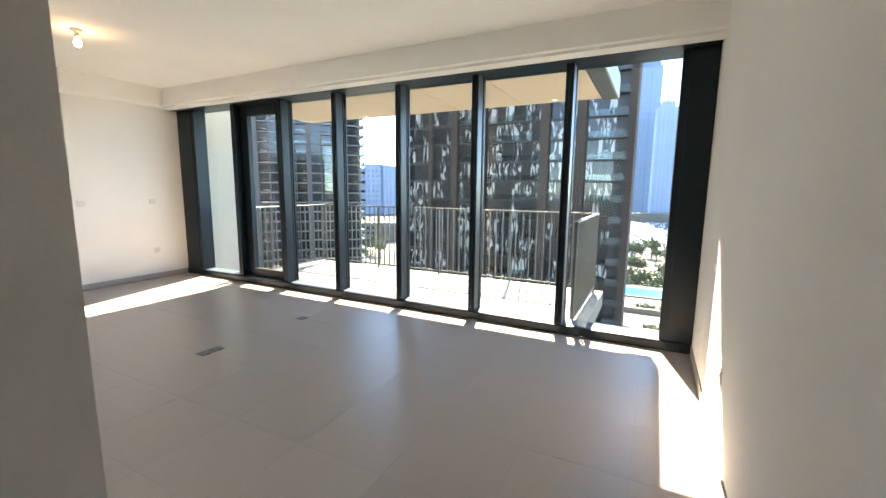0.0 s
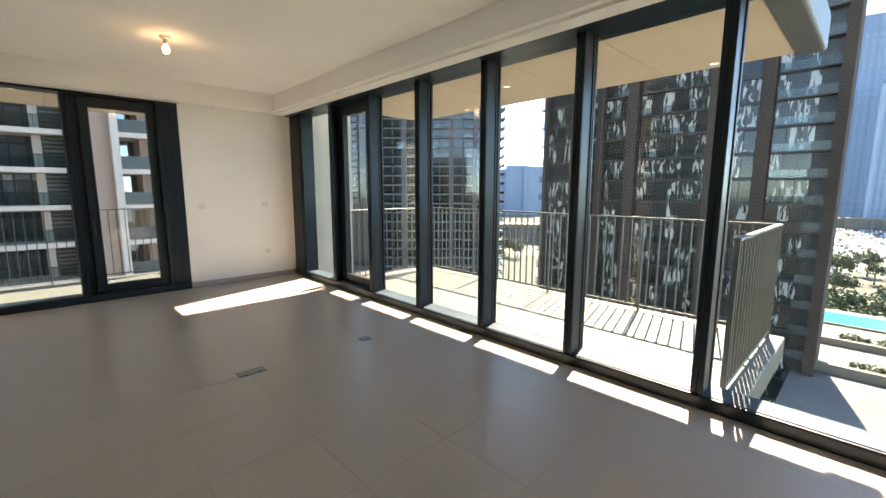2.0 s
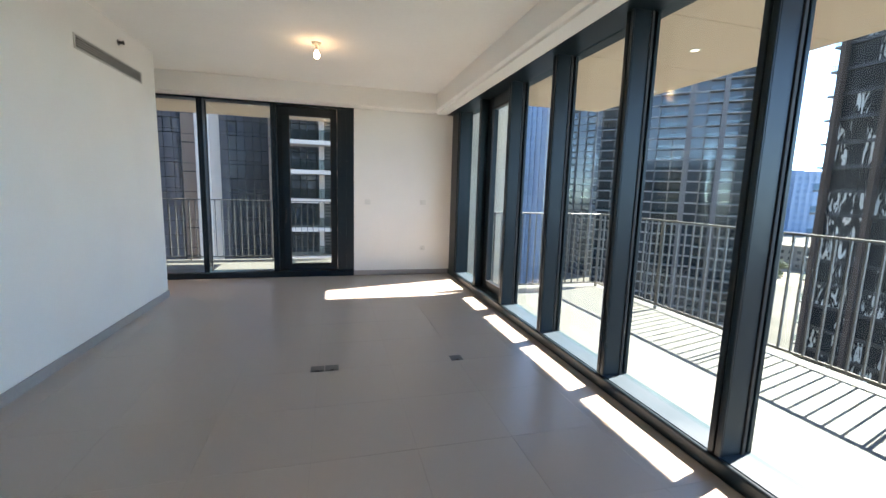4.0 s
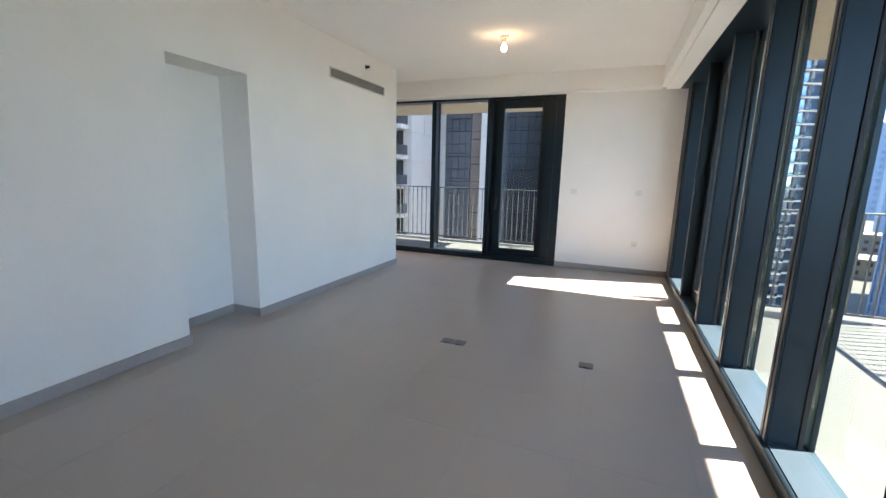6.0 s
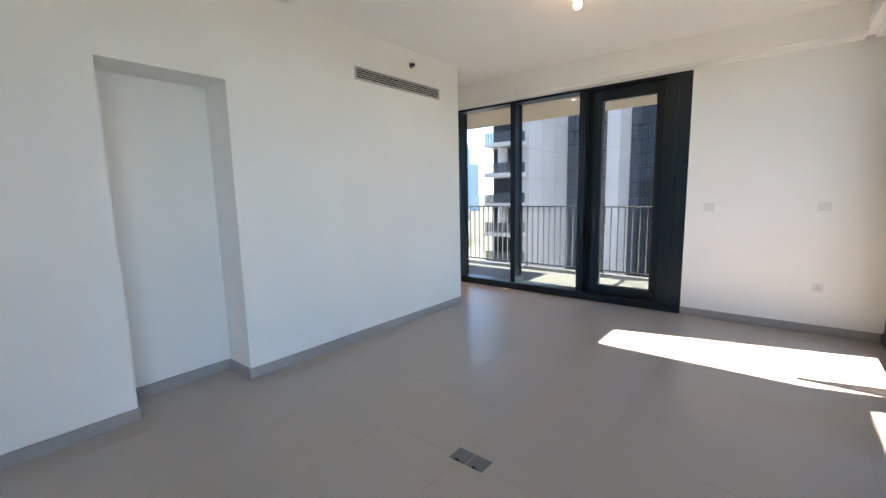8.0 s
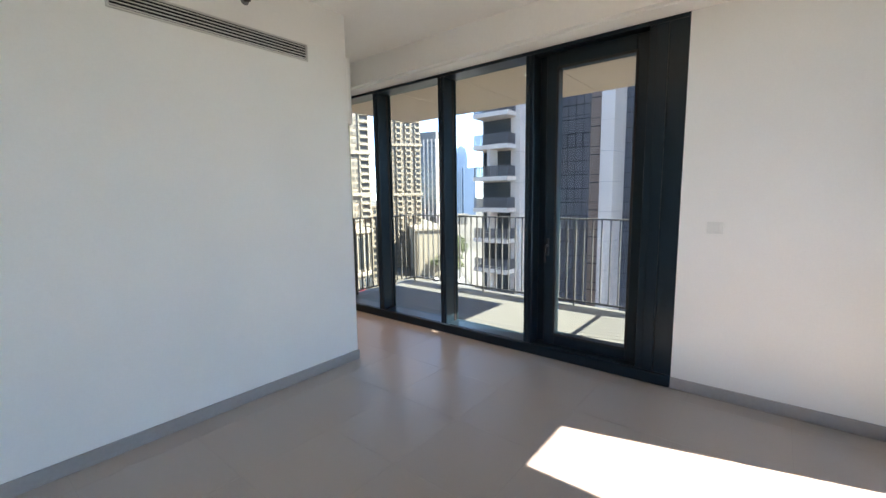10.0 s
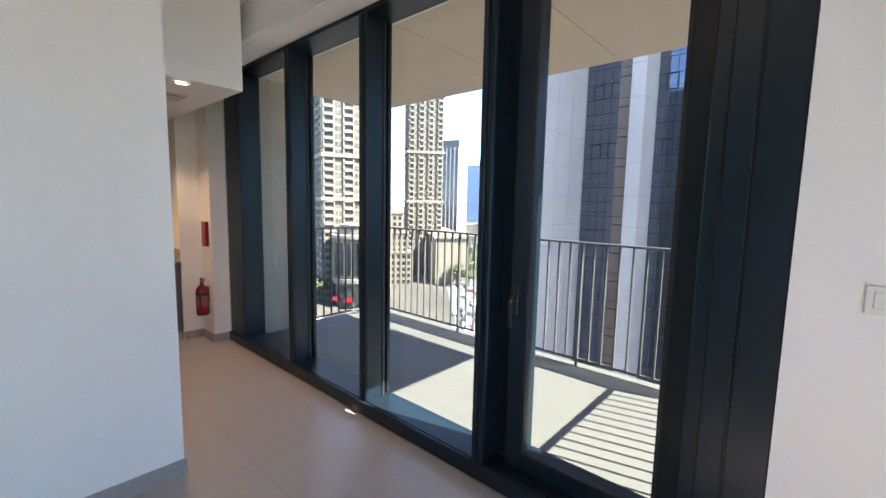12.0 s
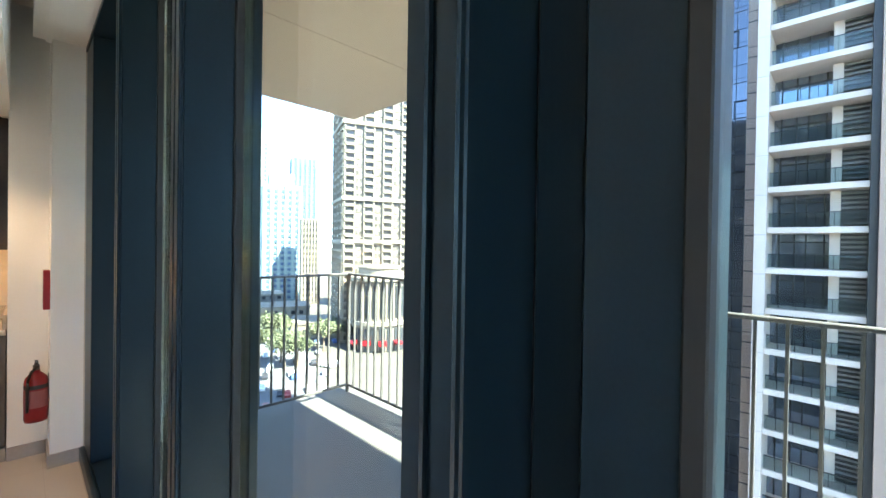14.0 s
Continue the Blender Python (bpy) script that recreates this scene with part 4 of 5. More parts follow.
shared("rail_post", box(3.0, 3.05, -0.02, 0.02, 0.0, 1.05), BLACK, t3, [(0, y, z) for z in F3 for y in (-2.3, -1.3, -0.3, 0.7, 1.6)], 0, 120, 4)
part("fin_wall", box(-0.6, 1.6, 0.43, 1.0, GZ, 71), WHITE_STONE, t3)
shared("louvre_slat", box(0.0, 0.25, -0.71, 0.71, 0.0, 0.16), LOUVRE, t3, [(1.2, 1.71, GZ + 0.36 * k) for k in range(300)], 0, 260, 4)
part("louvre_backing", box(0.4, 1.15, 1.0, 2.42, GZ, 70), DARK_SLAB, t3)
part("dark_reveal", box(0.4, 3.6, 2.43, 2.85, GZ, 72), DARK_SLAB, t3)
part("pink_wall", box(-0.6, 4.2, 2.86, 5.3, GZ, 73), PINK, t3, "pinkish blank clad wall")
shared("balcony_slab", box(-1.0, 5.0, 5.31, 16.0, -0.42, 0.0), WHITE_STONE, t3, [(0, 0, z) for z in F3])
shared("window", box(-0.15, -0.02, 5.4, 16.0, 0.0, 2.7), BALCONY_GLASS, t3, [(0.6, 0, z) for z in F3])
shared("window_frame", box(-0.05, 0.12, -0.06, 0.06, 0.0, 2.7), BLACK, t3, [(0.6, y, z) for z in F3 for y in (6.2, 7.0, 9.8, 11.0, 12.2, 14.5)], 0, 60, 4)
shared("balustrade", box(4.8, 4.86, 5.9, 16.0, 0.05, 1.1), BALUSTRADE, t3, [(0, 0, z) for z in F3])
shared("inner_wall", box(0.6, 4.0, 7.4, 8.0, 0.0, 2.7), PINK, t3, [(0, 0, z) for z in F3])
part("white_upright", box(-0.5, 5.1, 5.32, 5.85, GZ, 72), WHITE_STONE, t3)
part("white_upright", box(-0.5, 5.3, 8.4, 9.1, GZ, 72), WHITE_STONE, t3)
part("white_upright", box(-0.5, 5.3, 13.0, 13.7, GZ, 72), WHITE_STONE, t3)
# stack of slatted balconies on the end of the stone block
shared("balcony_slab", box(9.42, 11.2, -21.6, -17.6, -0.32, 0.1), WHITE_STONE, t3, [(0, 0, z) for z in F3])
bm = bmesh.new()
for i in range(20):
    add_box(bm, 11.08, 11.14, -21.5 + 0.2 * i, -21.38 + 0.2 * i, 0.1, 1.15)
for i in range(7):
    add_box(bm, 9.5 + 0.22 * i, 9.62 + 0.22 * i, -17.72, -17.66, 0.1, 1.15)
shared("slatted_balustrade", bm, T2_PIER, t3, [(0, 0, z) for z in F3])
shared("window", box(9.42, 9.5, -21.4, -18.2, 0.1, 2.7), DARK_GLASS, t3, [(0, 0, z) for z in F3])
shared("dividing_wall", box(9.5, 11.0, -20.0, -19.7, 0.1, 2.8), WHITE_STONE, t3, [(0, 0, z) for z in F3[::2]])

# beige residential towers to the south-west
def beige_tower(x, y, rz, hw, hd, top, label):
    """Stacked balcony bays with pale parapets between plain wall bays with small windows, tied by bands."""
    t = tower("apartment_tower", label, x, y, 0, rz, group="beige towers")
    part("core", box(-hw, hw, -hd, hd, GZ, top), BEIGE_DARK, t)
    part("crown", box(-hw * 0.7, hw * 0.7, -hd * 0.7, hd * 0.7, top, top + 7), BEIGE, t)
    fh = 3.2
    floors = [GZ + fh * f for f in range(int((top - GZ) / fh))]
    for side in (2, 1):
        rz_ = (0, 90, 180)[side]
        R = Matrix.Rotation(radians(rz_), 3, "Z")
        half, off = (hw, hd) if side == 2 else (hd, hw)
        bw = 2 * half / 7

        def at(u, z):
            p = R @ Vector((u, -off, 0))
            return (p.x, p.y, z)
        deep = [i for i in range(7) if i in (0, 2, 4, 6)]
        plain = [i for i in range(7) if i in (1, 3, 5)]
        u = lambda i: -half + bw * (i + 0.5)
        shared("balcony_opening", box(-bw * 0.4, bw * 0.4, -0.12, 0.0, 0.9, 2.7), BEIGE_GLASS, t, [at(u(i), z) for z in floors for i in deep], rz_, 90, 10)
        shared("balcony_parapet", box(-bw * 0.46, bw * 0.46, -1.2, 0.0, -0.2, 0.95), BEIGE, t, [at(u(i), z) for z in floors for i in deep], rz_, 90, 10)
        shared("window", box(-0.55, 0.55, -0.1, 0.0, 0.9, 2.4), BEIGE_GLASS, t, [at(u(i) + s, z) for z in floors for i in plain for s in (-0.8, 0.8)], rz_, 90, 10)
        shared("sill", box(-1.5, 1.5, -0.22, 0.0, 0.7, 0.85), BEIGE, t, [at(u(i), z) for z in floors for i in plain], rz_, 40, 10)
        shared("rib", box(-0.28, 0.28, -0.9, 0.0, GZ, top + 1.5), BEIGE, t, [at(-half + bw * i, 0) for i in range(8)], rz_)
    for z in (top - 22, top - 54, 2):
        part("band", box(-hw - 1.3, hw + 1.3, -hd - 1.3, hd + 1.3, z, z + 1.5), BEIGE, t)
    return t


def polar(az, d, ox=-5.5, oy=2.0):
    return ox + d * math.sin(radians(az)), oy + d * math.cos(radians(az))


px, py = polar(-144.3, 195)
beige_tower(px, py, -22, 14.5, 13.0, 74, "tall beige residential tower with ribs and small balconies")
px, py = polar(-134.5, 250)
beige_tower(px, py, -38, 9.5, 9.5, 84, "tall beige residential tower with stepped crown")
px, py = polar(-130.5, 300)
t5 = tower("apartment_tower", "grey slab tower with white uprights", px, py, 0, 10)
part("core", box(-5.6, 5.6, -8, 8, GZ, 46), GREY_SLAB, t5)
face(t5, 2, 5.6, 8, GZ, 40, 3.3, 2.8, 0.8, 0.8, 0.5, DARK_GLASS, WHITE_STONE, GREY_SLAB, 100)
face(t5, 1, 5.6, 8, GZ, 40, 3.3, 3.2, 0.8, 0.8, 0.5, DARK_GLASS, WHITE_STONE, GREY_SLAB, 100)


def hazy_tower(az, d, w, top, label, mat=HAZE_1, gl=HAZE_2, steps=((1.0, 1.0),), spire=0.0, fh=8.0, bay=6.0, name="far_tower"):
    """A far tower, haze painted into its default colours, with stepped tiers, window bands and an optional spire."""
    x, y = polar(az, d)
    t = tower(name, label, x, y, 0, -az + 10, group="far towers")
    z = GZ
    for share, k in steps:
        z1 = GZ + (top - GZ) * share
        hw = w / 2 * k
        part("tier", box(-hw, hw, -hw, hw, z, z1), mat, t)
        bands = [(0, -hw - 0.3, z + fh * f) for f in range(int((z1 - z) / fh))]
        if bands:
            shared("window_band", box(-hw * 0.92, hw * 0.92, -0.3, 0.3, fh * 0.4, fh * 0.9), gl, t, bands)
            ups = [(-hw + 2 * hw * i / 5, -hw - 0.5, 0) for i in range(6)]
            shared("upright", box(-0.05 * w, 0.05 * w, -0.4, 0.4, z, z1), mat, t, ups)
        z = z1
    if spire:
        bm = bmesh.new()
        add_tube(bm, (0, 0, z), (0, 0, z + spire), w * 0.06, 0.3, 8)
        part("spire", bm, mat, t)
    return t


# The blue of these towers is haze put into HAZE_1 to HAZE_4.
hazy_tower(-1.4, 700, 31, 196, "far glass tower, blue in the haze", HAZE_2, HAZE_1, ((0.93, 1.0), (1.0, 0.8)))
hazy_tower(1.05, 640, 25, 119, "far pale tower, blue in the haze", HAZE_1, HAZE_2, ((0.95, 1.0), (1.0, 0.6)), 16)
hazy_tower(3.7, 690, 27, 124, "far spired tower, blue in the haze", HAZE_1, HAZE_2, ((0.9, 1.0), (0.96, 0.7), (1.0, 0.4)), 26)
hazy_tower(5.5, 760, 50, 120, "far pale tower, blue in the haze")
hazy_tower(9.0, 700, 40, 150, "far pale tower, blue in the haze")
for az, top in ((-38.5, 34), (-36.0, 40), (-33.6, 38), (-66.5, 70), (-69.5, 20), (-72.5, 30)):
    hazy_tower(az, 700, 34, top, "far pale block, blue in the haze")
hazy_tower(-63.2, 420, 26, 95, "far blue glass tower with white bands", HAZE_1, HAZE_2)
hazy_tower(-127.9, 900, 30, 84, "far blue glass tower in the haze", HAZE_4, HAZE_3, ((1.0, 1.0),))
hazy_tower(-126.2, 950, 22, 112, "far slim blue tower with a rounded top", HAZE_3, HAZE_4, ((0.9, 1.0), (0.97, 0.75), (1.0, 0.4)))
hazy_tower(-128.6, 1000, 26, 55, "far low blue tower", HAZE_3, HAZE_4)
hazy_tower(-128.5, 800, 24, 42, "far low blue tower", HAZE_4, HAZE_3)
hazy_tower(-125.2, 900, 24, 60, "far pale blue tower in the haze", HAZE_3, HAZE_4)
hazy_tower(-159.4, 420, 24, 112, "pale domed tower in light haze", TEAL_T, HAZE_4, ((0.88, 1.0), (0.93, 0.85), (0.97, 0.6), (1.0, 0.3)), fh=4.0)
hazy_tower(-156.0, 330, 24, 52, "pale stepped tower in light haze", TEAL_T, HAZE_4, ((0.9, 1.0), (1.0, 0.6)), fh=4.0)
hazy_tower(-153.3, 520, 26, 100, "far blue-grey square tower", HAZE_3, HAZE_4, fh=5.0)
hazy_tower(-152.4, 300, 10, 18, "cream low tower in light haze", BEIGE, DARK_GLASS, fh=4.0)

# white drum-shaped low-rise with an arcade, red awnings
lx, ly = polar(-143.1, 171, -6.2, 1.7)
low = tower("low_rise_building", "white rounded low-rise with arcade and red awnings", lx, ly, 0, 0)
part("wall", lathe([(11.2, GZ), (11.2, -12.0)], 40), BEIGE, low)
part("arcade_band", lathe([(11.9, -30.0), (12.2, -29.8), (12.2, -28.4), (11.9, -28.2)], 40), BEIGE, low)
part("cornice", lathe([(11.9, -13.0), (12.6, -12.6), (12.6, -11.4), (12.0, -11.2)], 40), BEIGE, low)
part("roof_storey", lathe([(8.4, -11.2), (8.4, -8.2), (8.9, -8.0), (8.9, -7.4), (8.2, -7.2)], 32), BEIGE, low)
for a in range(24):
    ang = a * 15.0
    turn = Matrix.Rotation(radians(ang), 4, "Z")
    for nm, bm, mt in (("window", box(10.9, 11.4, -0.95, 0.95, -27, -14.5), DARK_GLASS), ("column", box(11.2, 12.0, 1.0, 1.5, -28.2, -13), BEIGE),
                       ("arcade_opening", box(11.0, 11.5, -1.1, 1.1, GZ + 0.2, -31), DARK_GLASS)):
        if nm == "window":
            for k in range(1, 4):
                add_box(bm, 11.0, 11.5, -0.95, 0.95, -27 + 3.1 * k, -26.6 + 3.1 * k)
        o = part(nm, bm, mt, low)
        o.matrix_basis = turn
    if 0 <= ang <= 100 and a % 2 == 0:
        bm = bmesh.new()
        v = [bm.verts.new(p) for p in ((11.3, -1.5, -35.4), (11.3, 1.5, -35.4), (13.6, 1.5, -36.6), (13.6, -1.5, -36.6), (13.6, 1.5, -37.1), (13.6, -1.5, -37.1), (11.3, -1.5, -37.1), (11.3, 1.5, -37.1))]
        for q in ((0, 1, 2, 3), (3, 2, 4, 5), (0, 3, 5, 6), (1, 7, 4, 2), (6, 5, 4, 7), (0, 6, 7, 1)):
            bm.faces.new([v[i] for i in q])
        o = part("awning", bm, RED, low, "faded red awning")
        o.matrix_basis = turn
lx, ly = polar(-139.0, 215)
ter = tower("low_rise_building", "stepped pale terrace building with rows of windows", lx, ly, 0, -40)
for k, (w, z0, z1) in enumerate(((22, GZ, -24), (18, -24, -14), (13, -14, -4))):
    part("storey_block", box(-w / 2, w / 2 + 8, -8, 6 - 2.5 * k, z0, z1), BEIGE, ter)
    part("parapet", box(-w / 2 - 0.4, w / 2 + 8.4, -8.4, 6.5 - 2.5 * k, z1, z1 + 0.9), BEIGE, ter)
    shared("window", box(-0.7, 0.7, 0.0, 0.15, 0.6, 2.4), DARK_GLASS, ter, [(-w / 2 + 1.5 + 2.6 * i, 6 - 2.5 * k, z0 + 3.2 * f) for i in range(int((w + 6) / 2.6)) for f in range(int((z1 - z0) / 3.2))])
lx, ly = polar(-131.5, 235)
low2 = tower("low_rise_building", "white terrace of low shops along the street", lx, ly, 0, 50)
part("wall", box(-60, 26, -8, 8, GZ, -16), BEIGE, low2)
part("cornice", box(-61, 27, -9, 9, -16, -15), BEIGE, low2)
shared("window", box(-0.8, 0.8, 0.0, 0.15, 0.0, 2.6), DARK_GLASS, low2, [(-57 + 3.6 * i, 8.0, z) for i in range(23) for z in (-36, -31.5, -27, -22)])
for k, (az, d, w, h) in enumerate(((-129.9, 420, 40, 10), (-130.8, 520, 60, 16), (-128.8, 600, 70, 14), (-156, 230, 30, 9), (-160, 260, 40, 12), (-150.5, 200, 26, 6), (3.5, 700, 90, 9), (-1, 640, 80, 10), (1.5, 610, 60, 12), (7, 720, 90, 12), (-35.5, 330, 50, 14), (-70, 260, 60, 8), (-66, 320, 60, 14))):
    x, y = polar(az, d)
    hb = tower("low_block", "pale low flat-roofed block", x, y, 0, -az, group="low blocks")
    part("wall", box(-w / 2, w / 2, -10, 10, GZ, GZ + h), BEIGE if k % 2 else PAVE_M, hb)
    part("parapet", box(-w / 2 - 0.4, w / 2 + 0.4, -10.4, 10.4, GZ + h, GZ + h + 0.9), BEIGE, hb)
    shared("window", box(-0.9, 0.9, -0.2, 0.0, 0.0, 1.8), DARK_GLASS, hb, [(-w / 2 + 2 + 4 * i, -10.0, GZ + 2 + 4 * f) for i in range(int(w / 4)) for f in range(int(h / 4))])

# streets
def flat(name, label, category, x0, x1, y0, y1, z, mat, rz=0.0, at=(0, 0)):
    ob = structure(name, box(x0, x1, y0, y1, z - 0.3, z), mat, label, category)
    ob.matrix_basis = pose(at[0], at[1], 0, 0, 0, rz)
    return ob


flat("road", "grey asphalt street far below", "road", -9, 9, -500, 500, GZ + 0.1, ROAD_M, -46, polar(-126.5, 150))
flat("road_2", "grey asphalt street far below", "road", -10, 10, -300, 300, GZ + 0.14, ROAD_M, -22, polar(-155, 165))
flat("pavement", "pale paving beside the street", "pavement", -30, -9.5, -300, 300, GZ + 0.2, PAVE_M, -46, polar(-126.5, 150))
flat("road_3", "grey asphalt street by the pool terrace", "road", -5, 5, -60, 400, GZ + 0.1, ROAD_M, -8, (13.5, 100))
flat("road_4", "grey asphalt street between the towers", "road", -8, 8, -200, 300, GZ + 0.1, ROAD_M, 38, polar(-39, 150))
flat("car_park", "pale sandy open car park", "ground", -160, 160, 0, 420, GZ + 0.06, PAVE_M, 0, (30, 290))
SAND = material("bare sand", (0.22, 0.175, 0.125), 0.95, grain=0.08, grain_scale=0.3, stain=0.1, stain_scale=0.05)
flat("sand_lot", "bare sandy building plot", "ground", -45, 45, -50, 60, GZ + 0.08, SAND, 30, polar(-35, 310))

# pool terrace on the podium
pod = tower("pool_terrace", "pale podium terrace with planters and steps", 1.0, 80.0, 0)
part("deck", box(-6, 9, -26, 32, GZ, -22), PAVE_M, pod)
part("parapet", box(8.6, 9.2, -26, 32, -22, -20.9), BEIGE, pod)
part("lower_wall", box(-6, 8.6, 6.0, 6.8, -22, -21.0), BEIGE, pod)
part("lower_wall", box(-6, 8.6, -8.0, -7.2, -22, -20.8), BEIGE, pod)
pool = tower("swimming_pool", "long bright blue swimming pool on the terrace", 0.0, 103.5, -22.0, category="pool")
part("rim", box(-6.5, 5.6, -4.6, 4.6, 0.0, 0.35), BEIGE, pool)
part("water", box(-6.1, 5.2, -4.2, 4.2, 0.3, 0.37), WATER, pool, "bright blue water")


def foliage(bm, centre, radius, count, size, seed, squash=0.8):
    """Many small leaf clumps scattered through an uneven crown."""
    rnd = random.Random(seed)
    for _ in range(count):
        d = Vector((rnd.gauss(0, 1), rnd.gauss(0, 1), rnd.gauss(0, 1))).normalized()
        r = radius * (0.45 + 0.6 * rnd.random()) * (0.8 + 0.35 * math.sin(3 * d.x + 4 * d.y + seed))
        c = Vector(centre) + Vector((d.x * r, d.y * r, d.z * r * squash))
        s = size * (0.5 + rnd.random())
        q = Euler((rnd.random() * 6, rnd.random() * 6, rnd.random() * 6)).to_matrix()
        v = [bm.verts.new(c + q @ Vector(p) * s) for p in ((1, 0, 0), (-0.5, 0.9, 0.2), (-0.6, -0.8, 0.1), (0.1, 0.1, 0.8))]
        for f in ((0, 1, 2), (0, 3, 1), (1, 3, 2), (2, 3, 0)):
            bm.faces.new([v[i] for i in f])


def tree(x, y, z, h, seed):
    t = thing("tree", "dusty green street tree with a broad uneven crown", "tree", x, y, z, "street trees")
    bm = bmesh.new()
    add_tube(bm, (0, 0, 0), (0.1, 0, h * 0.45), h * 0.035, h * 0.022, 8)
    rnd = random.Random(seed)
    tips = []
    for k in range(5):
        a = k * 1.26 + rnd.random()
        tip = (math.cos(a) * h * 0.25, math.sin(a) * h * 0.25, h * (0.62 + 0.12 * rnd.random()))
        add_tube(bm, (0.1, 0, h * (0.36 + 0.02 * k)), tip, h * 0.016, h * 0.006, 6)
        tips.append(tip)
    part("trunk", bm, BARK, t, "grey forked trunk")
    bm = bmesh.new()
    for k, tip in enumerate(tips):
        foliage(bm, tip, h * 0.24, 90, h * 0.045, seed * 7 + k)
    foliage(bm, (0, 0, h * 0.78), h * 0.26, 120, h * 0.045, seed * 7 + 6)
    part("crown", bm, LEAF, t, "dusty green leaves")
    return t


protos = [tree(0.5, 150, GZ, 12, 1), tree(-6, 160, GZ, 10, 2), tree(7, 165, GZ, 13, 3)]
rt = random.Random(5)
for k in range(46):
    copy_thing(protos[k % 3], pose(rt.uniform(-26, 34), rt.uniform(148, 285), GZ, 0, 0, rt.uniform(0, 360)))
for k in range(30):
    az, d = rt.uniform(-130.5, -126.0), rt.uniform(200, 360)
    x, y = polar(az, d)
    copy_thing(protos[k % 3], pose(x, y, GZ, 0, 0, rt.uniform(0, 360)))
for k in range(13):
    az, d = rt.uniform(-160, -148), rt.uniform(125, 190)
    x, y = polar(az, d)
    copy_thing(protos[k % 3], pose(x, y, GZ, 0, 0, rt.uniform(0, 360)))
for k in range(14):
    az, d = rt.uniform(-42, -34), rt.uniform(160, 320)
    x, y = polar(az, d)
    copy_thing(protos[k % 3], pose(x, y, GZ, 0, 0, rt.uniform(0, 360)))

for k, (x, y) in enumerate(((0.5, 87.5), (4.5, 87.5), (6.5, 82), (2.0, 74), (5.5, 74), (6.8, 66), (6.8, 70))):
    pl = thing("planter", "long concrete planter with green shrubs on the terrace", "planter", x, y, -22.0, "terrace planters")
    part("trough", box(-1.8, 1.8, -0.7, 0.7, 0.0, 0.8, 0.05), BEIGE, pl)
    bm = bmesh.new()
    for i in range(4):
        foliage(bm, (-1.3 + 0.87 * i, 0, 1.2), 0.6 + 0.25 * ((k + i) % 3), 70, 0.16, k * 11 + i)
    part("shrubs", bm, LEAF, pl, "green shrubs")

# cars parked in the lot and along the streets
def car_field(name, label, spots, seed):
    rnd = random.Random(seed)
    bm_v, bm_f = [], []
    prof = [(-2.2, 0.3), (-2.2, 0.9), (-1.2, 1.0), (-0.7, 1.5), (0.9, 1.5), (1.5, 1.0), (2.2, 0.85), (2.2, 0.3)]
    for x, y, z, rz in spots:
        c, s = math.cos(radians(rz)), math.sin(radians(rz))
        k = len(bm_v)
        for w in (-0.9, 0.9):
            for u, h in prof:
                ww = w * (0.8 if h > 1.2 else 1)
                bm_v.append((x + u * c - ww * s, y + u * s + ww * c, z + h))
        n = len(prof)
        bm_f.append([k + i for i in range(n)][::-1])
        bm_f.append([k + n + i for i in range(n)])
        for i in range(n):
            j = (i + 1) % n
            bm_f.append([k + i, k + j, k + n + j, k + n + i])
    me = bpy.data.meshes.new(name)
    me.from_pydata(bm_v, [], bm_f)
    me.materials.append(CARS)
    return tagged(new(name, me), label, "cars", kind="stuff")


CARS = bpy.data.materials.new("car paints")
CARS.use_nodes = True
cn = CARS.node_tree
geo = cn.nodes.new("ShaderNodeNewGeometry")
ramp = cn.nodes.new("ShaderNodeValToRGB")
ramp.color_ramp.interpolation = "CONSTANT"
for pos_, c in ((0.0, (0.75, 0.75, 0.74)), (0.45, (0.35, 0.36, 0.38)), (0.65, (0.03, 0.03, 0.035)), (0.85, (0.30, 0.03, 0.03)), (0.92, (0.06, 0.12, 0.3))):
    e = ramp.color_ramp.elements.new(pos_) if pos_ else ramp.color_ramp.elements[0]
    e.position, e.color = pos_, (*c, 1)
cn.links.new(geo.outputs["Random Per Island"], ramp.inputs[0])
cn.links.new(ramp.outputs[0], cn.nodes["Principled BSDF"].inputs["Base Color"])
cn.nodes["Principled BSDF"].inputs["Roughness"].default_value = 0.3
rc = random.Random(8)
spots = []
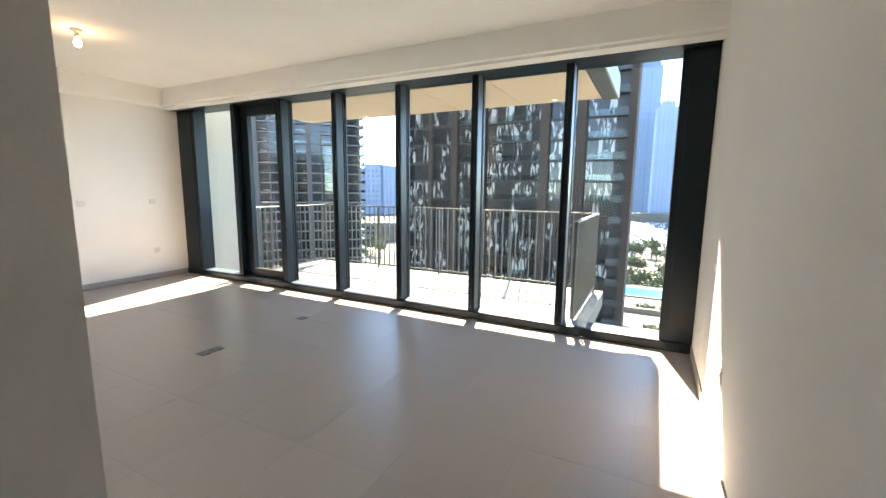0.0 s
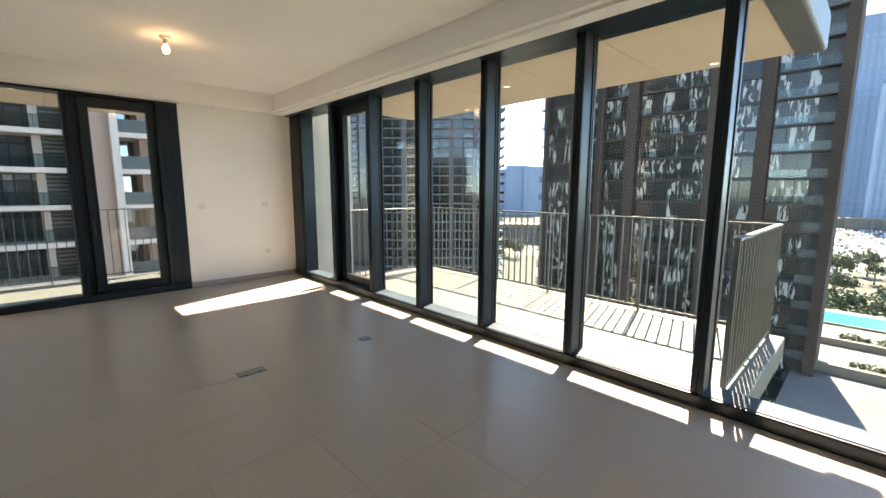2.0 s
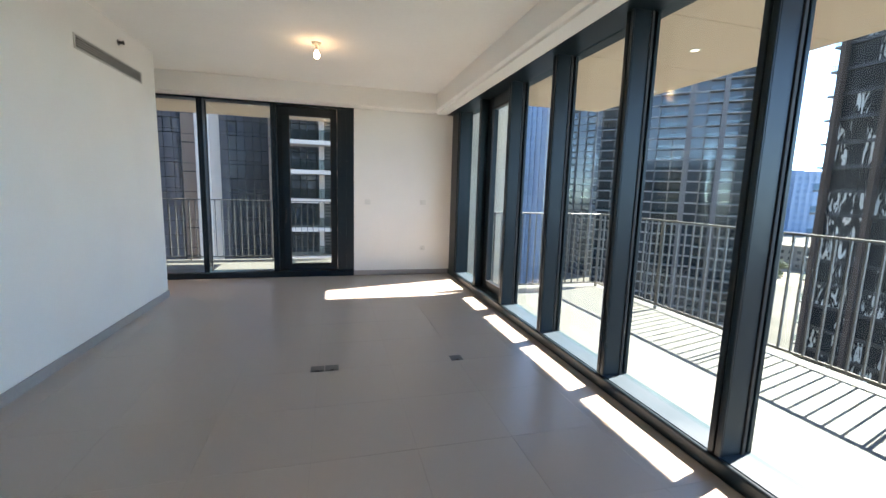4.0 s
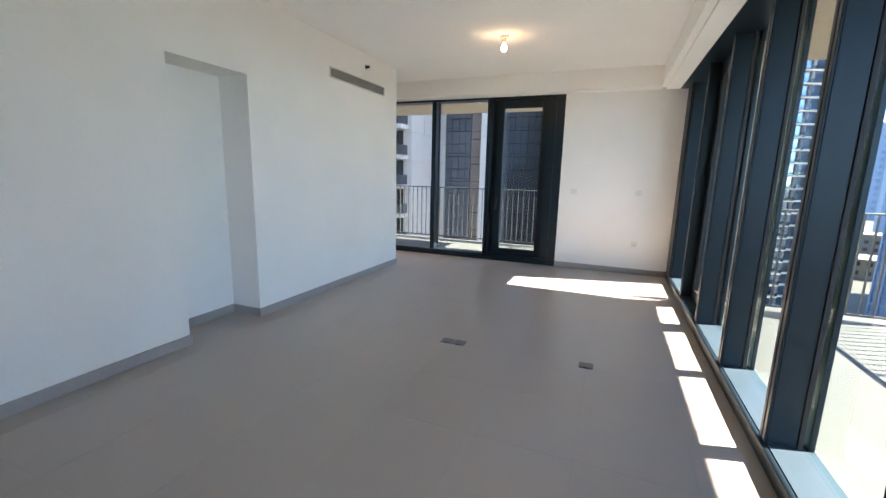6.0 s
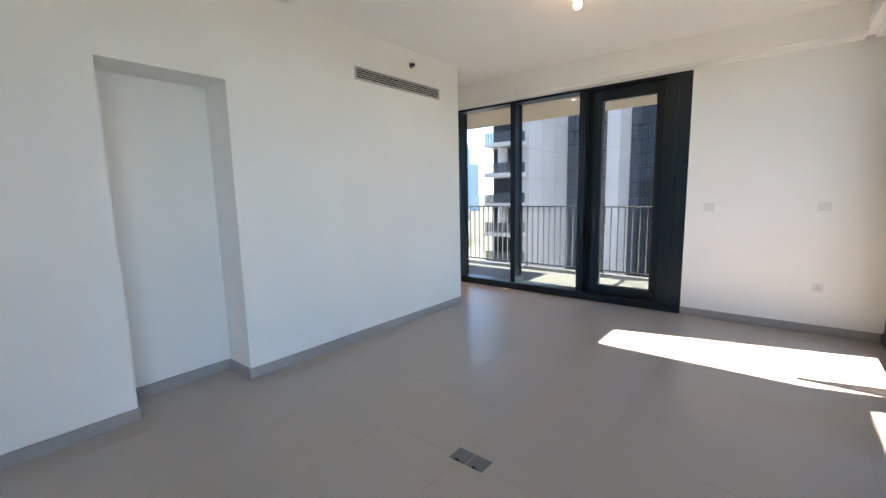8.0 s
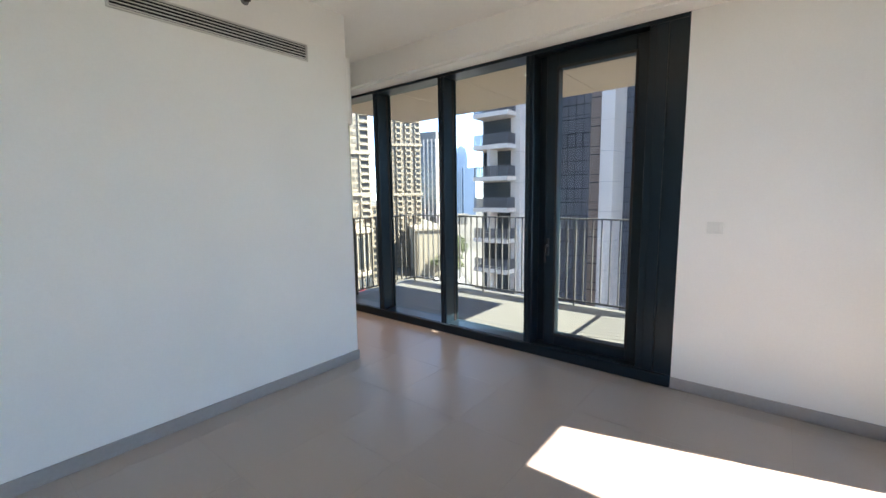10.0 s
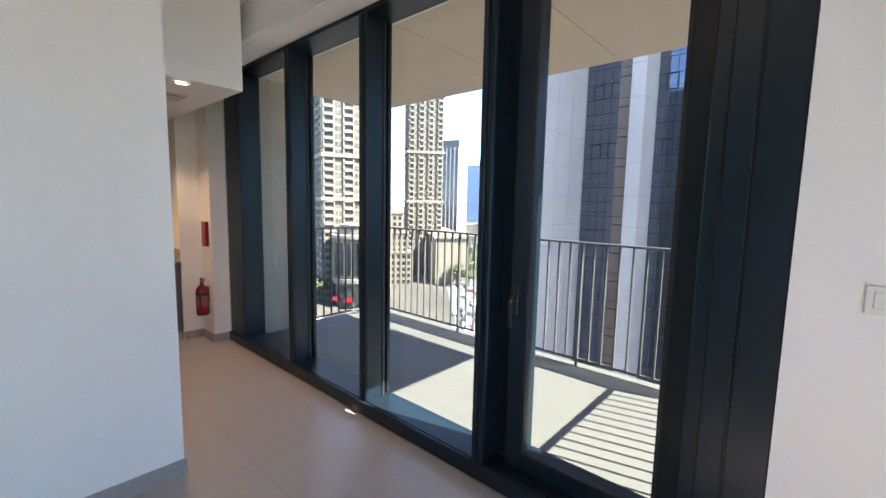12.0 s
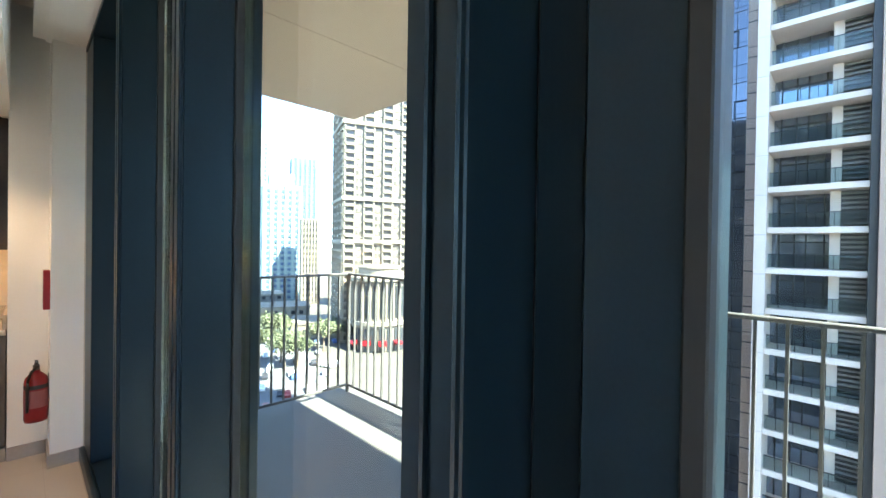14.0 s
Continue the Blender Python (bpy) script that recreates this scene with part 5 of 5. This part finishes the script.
for row in range(30):
    for i in range(90):
        if rc.random() < 0.8:
            spots.append((-95 + 2.9 * i + rc.uniform(-0.3, 0.3), 296 + 10.5 * row + rc.uniform(-0.5, 0.5), GZ + 0.1, 90 + rc.uniform(-4, 4)))
car_field("parked_cars", "many parked cars glinting in the open car park", spots, 1)
spots = []
for az0, az1, d0, d1, rz, n in ((-130, -126.2, 110, 330, 44, 60), (-158, -148, 110, 210, 68, 40)):
    for i in range(n):
        x, y = polar(rc.uniform(az0, az1), rc.uniform(d0, d1))
        spots.append((x, y, GZ + 0.2, rz + rc.choice((0, 180))))
car_field("street_cars", "cars along the streets far below", spots, 2)

# ---- floor tiles, 600 mm, laid on the bed ----
def floor_tiles():
    me = {}
    x_lines = [0.62 - 0.6 * k for k in range(14)]
    x_edges = sorted([XE] + [x for x in x_lines if x > -6.75] + [-6.75])
    y_edges = sorted([YN] + [3.07 + 0.6 * k for k in range(-12, 2)] + [-4.2])
    blocked = ((PX, -2.757, YS - 0.75, YS), (-1.977, CX, YS - 0.75, YS), (-2.757, -1.977, YS - 0.75, -0.50), (-2.6, CX - 0.2, -4.3, YS - 0.75), (-7, CX, -4.3, -3.2), (-6.41, -2.6, -3.3, -2.62))
    g = 0.0006
    for xa, xb in zip(x_edges, x_edges[1:]):
        for ya, yb in zip(y_edges, y_edges[1:]):
            if any(xa >= a and xb <= b and ya >= c and yb <= d for a, b, c, d in blocked):
                continue
            w, h = round(xb - xa, 3), round(yb - ya, 3)
            if (w, h) not in me:
                bm = box(-w / 2 + g, w / 2 - g, -h / 2 + g, h / 2 - g, -0.012, 0.0)
                for v in bm.verts:
                    if v.co.z > -0.001:
                        v.co.x *= 1 - 0.0004 / w
                        v.co.y *= 1 - 0.0004 / h
                m = bpy.data.meshes.new("tile")
                bm.to_mesh(m)
                bm.free()
                m.materials.append(TILE)
                me[(w, h)] = m
            o = new("tile", me[(w, h)])
            o.parent = floor
            o.location = ((xa + xb) / 2, (ya + yb) / 2, 0)


floor_tiles()
